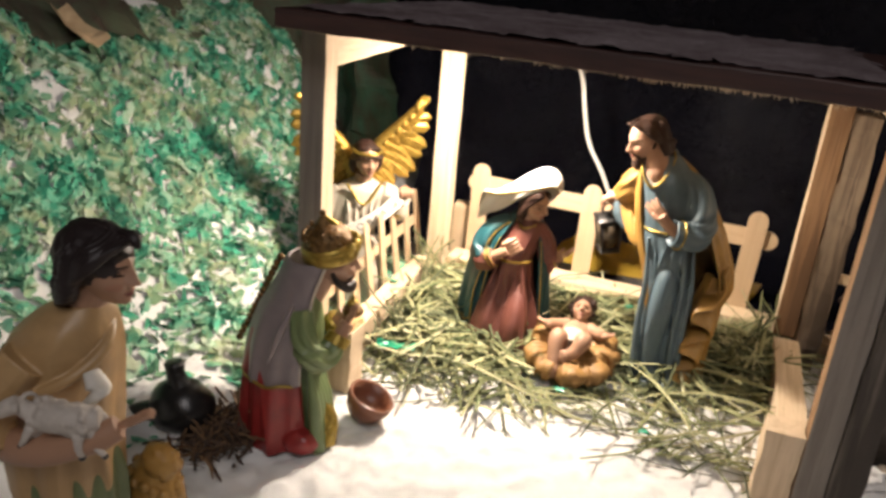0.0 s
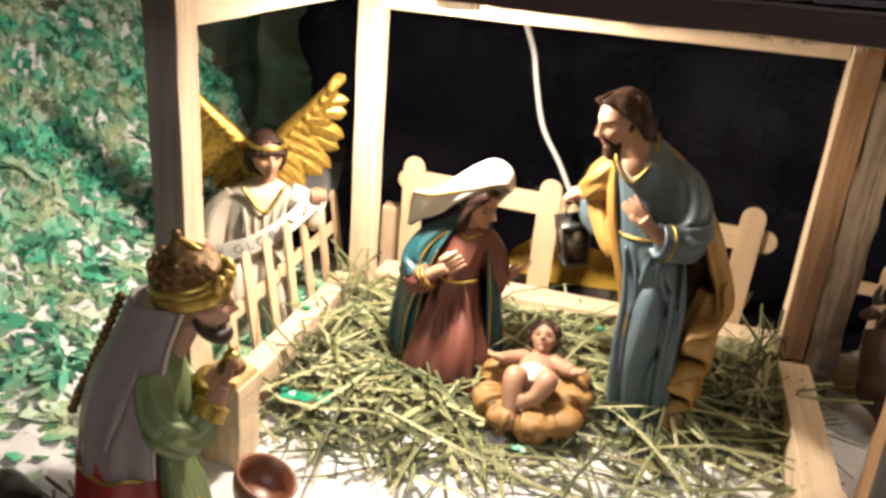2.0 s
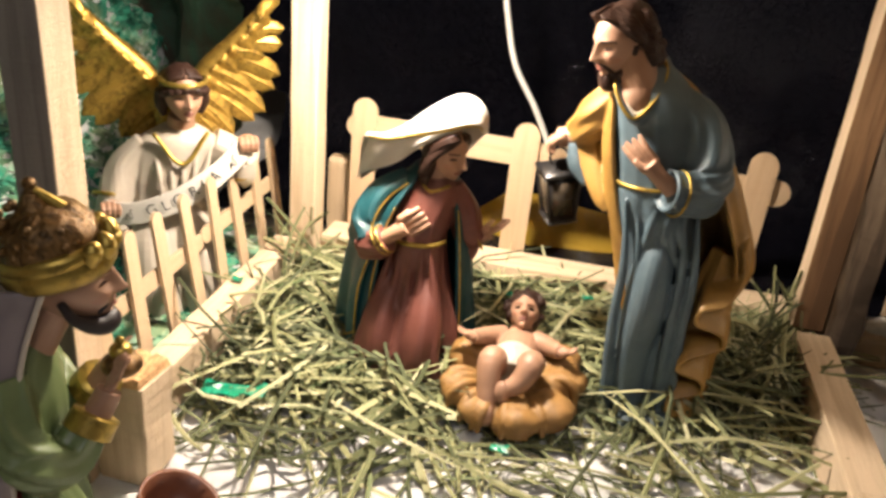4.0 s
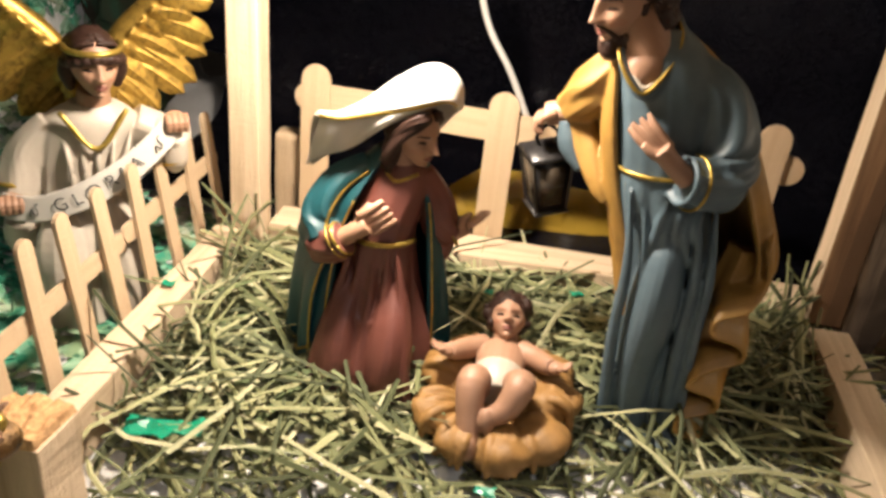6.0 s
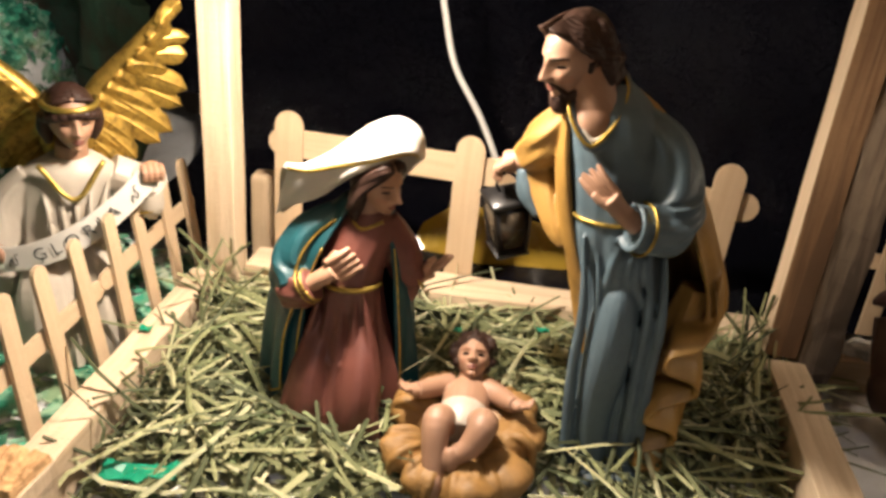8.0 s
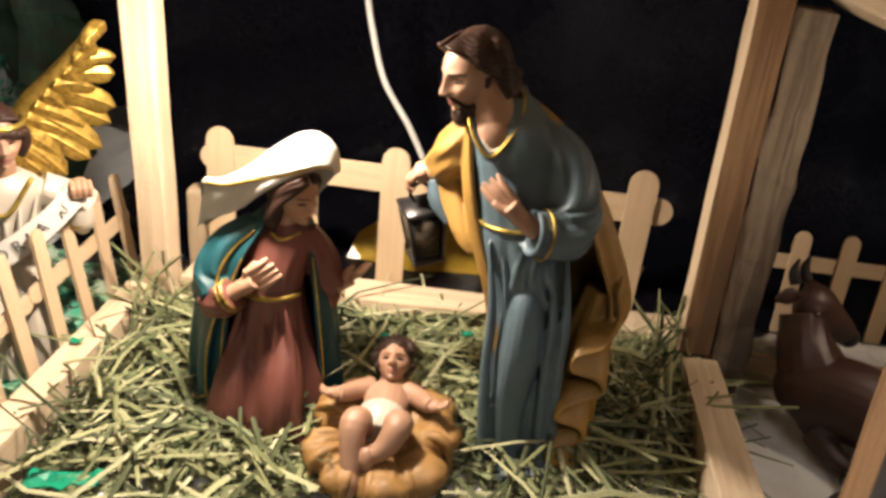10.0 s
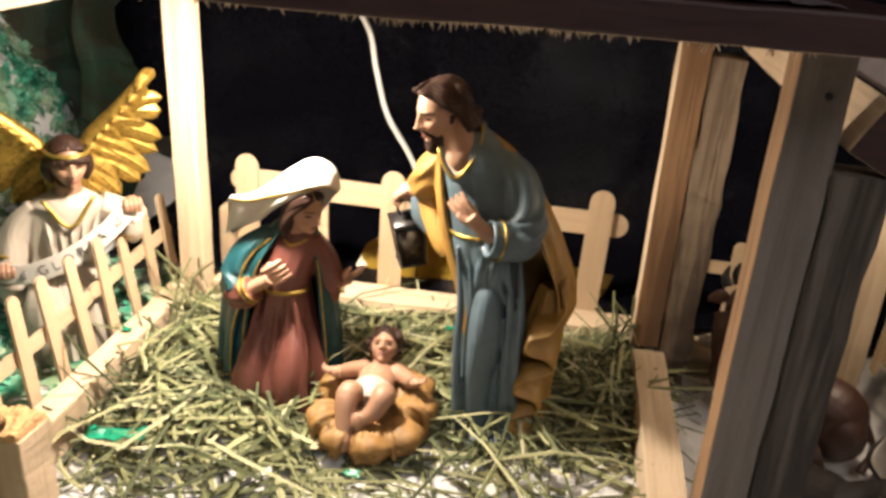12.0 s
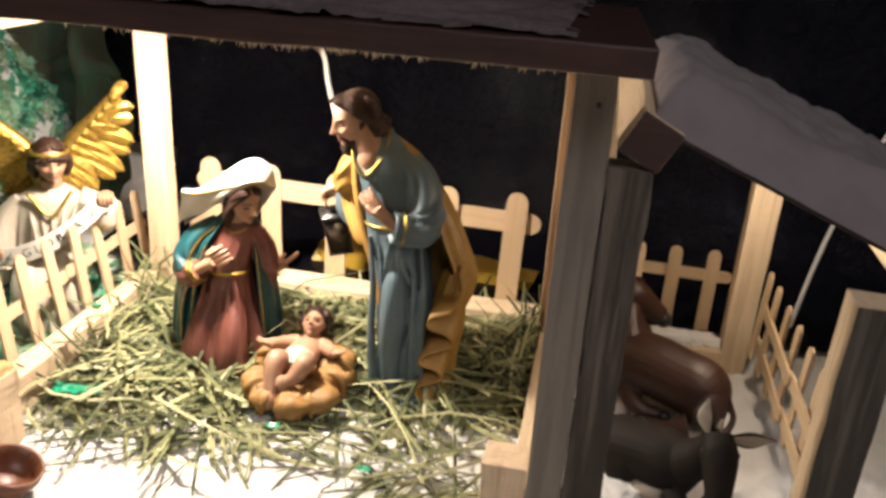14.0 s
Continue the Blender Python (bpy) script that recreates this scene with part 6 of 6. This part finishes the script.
s = Sculpt()
s.tube([(0, 0, 0.0), (0.002, 0, 0.02), (0, 0, 0.042), (0.003, 0, 0.056)], [0.013, 0.0145, 0.0125, 0.006], ochre, 18, 20, 1, (0, 1, 0), 7, 0.1)
s.ball((0.007, -0.002, 0.056), (0.011, 0.009, 0.009), ochre, (0, 20, 0), 18, 14, 0.0018, 330)
for k in range(60):
    rng = random.Random(k)
    a, h = rng.uniform(0, 6.28), rng.uniform(0.006, 0.052)
    s.ball((0.013 * math.cos(a), 0.012 * math.sin(a), h), 0.0032, ochre, (0, 0, 0), 8, 6)
bmesh.ops.transform(s.bm, verts=s.bm.verts, matrix=pose(-0.042, -0.445, 0.0))
solo("sheep_statuette", s.bm, ochre, (-0.042, -0.445, 0.0), "small curly golden brown sheep statuette", "statuette", "nativity statuettes", "", True)

# ---- hay ----
def stalks(count, seed, place, lo, hi, flat=0.22, thick=(0.00055, 0.0013), penned=True):
    """Loose dry stems: bent four-sided straws with blunt ends."""
    rng = random.Random(seed)
    verts, faces = [], []
    for _ in range(count):
        x, y, z, tilt = place(rng)
        length, r = rng.uniform(lo, hi), rng.uniform(*thick)
        a = rng.uniform(0, 2 * math.pi)
        b = rng.gauss(0, flat) if tilt is None else tilt
        way = Vector((math.cos(a) * math.cos(b), math.sin(a) * math.cos(b), math.sin(b)))
        side = way.cross(Vector((0, 0, 1)))
        side = side.normalized() if side.length > 0.01 else Vector((1, 0, 0))
        up = side.cross(way)
        sag, kink = rng.gauss(0, 0.05) * length, rng.gauss(0, 0.06) * length
        squash = rng.uniform(0.35, 1.0)
        base = len(verts)
        for k, u in enumerate((-0.5, -0.17, 0.17, 0.5)):
            c = Vector((x, y, z)) + way * length * u + up * sag * (1 - 4 * u * u) + side * kink * (1 - 4 * u * u)
            c.z = max(c.z, 0.001)
            if penned and c.z < 0.028:
                c.x, c.y = max(c.x, -0.0272 + 0.004 * squash), min(c.y, -0.03)
            w = r * (1.0 if abs(u) < 0.3 else rng.uniform(0.5, 0.95))
            verts += [c + side * w, c + up * w * squash, c - side * w, c - up * w * squash]
        for k in range(3):
            for j in range(4):
                i = (j + 1) % 4
                faces.append((base + 4 * k + j, base + 4 * k + i, base + 4 * k + 4 + i, base + 4 * k + 4 + j))
        faces += [(base + 3, base + 2, base + 1, base), (base + 12, base + 13, base + 14, base + 15)]
    return verts, faces


def hay_top(x, y):
    """The bed's depth: thick along the sills, thin round the crib and towards the front."""
    e = min(x + 0.028, 0.286 - x, -0.03 - y)
    d = 0.01 + 0.008 * max(0.0, 1 - max(0.0, min(0.286 - x, -0.03 - y)) / 0.06) - 0.002 * max(0.0, 1 - max(0.0, x + 0.028) / 0.03)
    front = -0.197 + 0.018 * noise.noise(Vector((x * 26, 7, 0))) + 0.045 * max(0.0, min(1.0, (x - 0.16) / 0.05))
    d *= max(0.0, min(1.0, (y - front) / 0.05))
    d *= 0.45 + 0.55 * min(1.0, max(0.0, (math.hypot(x - 0.1315, (y + 0.145) * 0.9) - 0.03) / 0.04))
    if x > 0.225 and y < -0.09:
        d *= 0.35
    return d + 0.004 * noise.noise(Vector((x * 40, y * 40, 0)))


def bed(rng):
    while True:
        x, y = rng.uniform(-0.03, 0.288), rng.uniform(-0.235, -0.028)
        if rng.random() < (0.004 if y < -0.185 else 0.04) + hay_top(x, y) * 70 and math.hypot((x - 0.1315) / 0.034, (y + 0.144) / 0.041) > 1:
            return x, y, 0.0015 + max(0.0005, hay_top(x, y)) * rng.random() ** 0.6, None


def scatter(rng):
    x = rng.uniform(-0.02, 0.3)
    return x, -0.2 - 0.035 * rng.random() ** 2 - (0.02 if 0.2 < x < 0.29 else 0), 0.003 + 0.004 * rng.random(), rng.gauss(0, 0.1)


def tuft(rng):
    return rng.uniform(0.245, 0.286), rng.uniform(-0.11, -0.035), 0.008 + 0.014 * rng.random(), rng.choice((1, -1)) * rng.uniform(0.2, 0.9)


def edge_tuft(rng):
    return rng.uniform(-0.03, -0.01), rng.uniform(-0.2, -0.04), 0.012 + 0.02 * rng.random(), rng.choice((1, -1)) * rng.uniform(0.1, 0.9)


def corner_tuft(rng):
    x, y = rng.choice(((-0.012, -0.05), (0.28, -0.05), (0.283, -0.042), (-0.02, -0.07)))
    return x + rng.gauss(0, 0.006), y + rng.gauss(0, 0.006), 0.03 + 0.012 * rng.random(), rng.uniform(0.6, 1.4)


def long_stems(rng):
    while True:
        x, y = rng.uniform(-0.015, 0.26), rng.uniform(-0.215, -0.06)
        if math.hypot((x - 0.1315) / 0.07, (y + 0.144) / 0.07) > 1:
            return x, y, rng.uniform(0.012, 0.02), rng.gauss(0, 0.08)


verts, faces = [], []
for batch in (stalks(24, 17, corner_tuft, 0.03, 0.06, 0.2, (0.0005, 0.0012)), stalks(90, 18, long_stems, 0.07, 0.13, 0.1, (0.0009, 0.0016)), stalks(1000, 11, bed, 0.02, 0.07, 0.26, (0.0005, 0.0013)), stalks(1250, 14, bed, 0.06, 0.14, 0.17, (0.0006, 0.0014)), stalks(240, 16, bed, 0.05, 0.13, 0.13, (0.0014, 0.0025)), stalks(95, 12, scatter, 0.015, 0.06), stalks(190, 13, tuft, 0.02, 0.06), stalks(45, 15, edge_tuft, 0.03, 0.07)):
    n = len(verts)
    verts += batch[0]
    faces += [tuple(i + n for i in f) for f in batch[1]]
soup("hay", verts, faces, hay_mat, "dry pale green and straw-coloured hay strewn over the stable floor", "hay")

def litter(rng):
    while True:
        x, y = rng.uniform(-0.03, 0.288), rng.uniform(-0.2, -0.03)
        if rng.random() < hay_top(x, y) * 90:
            return x, y, 0.002 + 0.5 * max(0.0, hay_top(x, y)) * rng.random(), None


# dark bits added below the stems to give the hay its shaded gaps
soup("shaded_hay_chaff", *stalks(2600, 31, litter, 0.006, 0.022, 0.25, (0.0008, 0.0022)), shaded_chaff_mat, "dark olive broken chaff under the hay", "hay")

# ---- dyed flakes on the hill ----
def flakes(count, seed, area, lo, hi, lift=0.0):
    rng = random.Random(seed)
    verts, faces = [], []
    while len(faces) < count:
        x, y = area(rng)
        z = ground_z(x, y)
        e = 0.004
        nrm = Vector((ground_z(x - e, y) - ground_z(x + e, y), ground_z(x, y - e) - ground_z(x, y + e), 2 * e)).normalized()
        nrm = (nrm + Vector((rng.gauss(0, 0.35), rng.gauss(0, 0.35), rng.gauss(0, 0.35)))).normalized()
        a = nrm.orthogonal().normalized()
        b = nrm.cross(a)
        t0, r = rng.uniform(0, 6.28), rng.uniform(lo, hi)
        long = rng.uniform(0.22, 0.8)
        c = Vector((x, y, z + lift)) + nrm * rng.uniform(0.0004, 0.003)
        n = rng.choice((4, 5, 5, 6))
        base = len(verts)
        for k in range(n):
            t = t0 + 2 * math.pi * k / n + rng.uniform(-0.3, 0.3)
            w = r * rng.uniform(0.6, 1.15)
            verts.append(c + (a * math.cos(t) + b * math.sin(t) * long) * w + nrm * rng.gauss(0, 0.0007))
        faces.append(tuple(range(base, base + n)))
    return verts, faces


def hillside(rng):
    while True:
        x, y = rng.uniform(-0.345, -0.06), rng.uniform(-0.46, 0.2)
        d = hill_d(x, y)
        if y > 0.01 and x > -0.16:
            continue
        cover = float(np.interp(d, (-0.02, 0.03, 0.08, 0.14), (0.01, 0.07, 0.36, 0.95)))
        cover *= 0.4 + 1.2 * max(0.0, 0.5 + noise.noise(Vector((x * 26, y * 26, 0))))
        if x > -0.16 and y > -0.29:
            cover = 0.45
        if rng.random() < cover:
            return x, y


soup("wood_flakes", *flakes(14000, 21, hillside, 0.0026, 0.0105), flake_mat, "green and straw dyed wood flakes scattered over the snowy hill", "flakes")

for x, y, z, r in ((-0.0385, -0.115, 0.0285, 0.0045), (0.1345, -0.2, 0.011, 0.005), (-0.005, -0.202, 0.012, 0.012), (0.01, -0.198, 0.013, 0.0095), (0.165, -0.055, 0.026, 0.004), (0.2, -0.22, 0.006, 0.005), (0.118, -0.064, 0.024, 0.004)):
    rng = random.Random(int(x * 1e4))
    bm = bmesh.new()
    rows = [[Vector((x + r * (u - 0.5) * 1.6 + rng.uniform(-1, 1) * r * 0.2, y + r * (v - 0.5) + rng.uniform(-1, 1) * r * 0.2, z + r * 0.35 * rng.random())) for v in (0, 0.5, 1)] for u in (0, 0.33, 0.66, 1)]
    s = Sculpt()
    s.sheet(rows, 0.0005, green_scrap)
    solo("paper_scrap", s.bm, green_scrap, (x, y, z), "bright green torn scrap lying on wood and hay", "scrap", "green scraps")

moss_mat = islands("dry_brown_moss", ((0.0, (0.02, 0.01, 0.006)), (0.5, (0.06, 0.03, 0.014)), (1.0, (0.14, 0.075, 0.03))))


def moss(rng):
    return rng.gauss(-0.062, 0.011), rng.gauss(-0.352, 0.016), 0.003 + 0.012 * rng.random(), rng.uniform(-0.5, 1.2)


soup("moss", *stalks(320, 41, moss, 0.008, 0.03, 0.4, (0.0006, 0.0014), False), moss_mat, "dry dark brown moss shreds on the snow beside the flask", "moss")
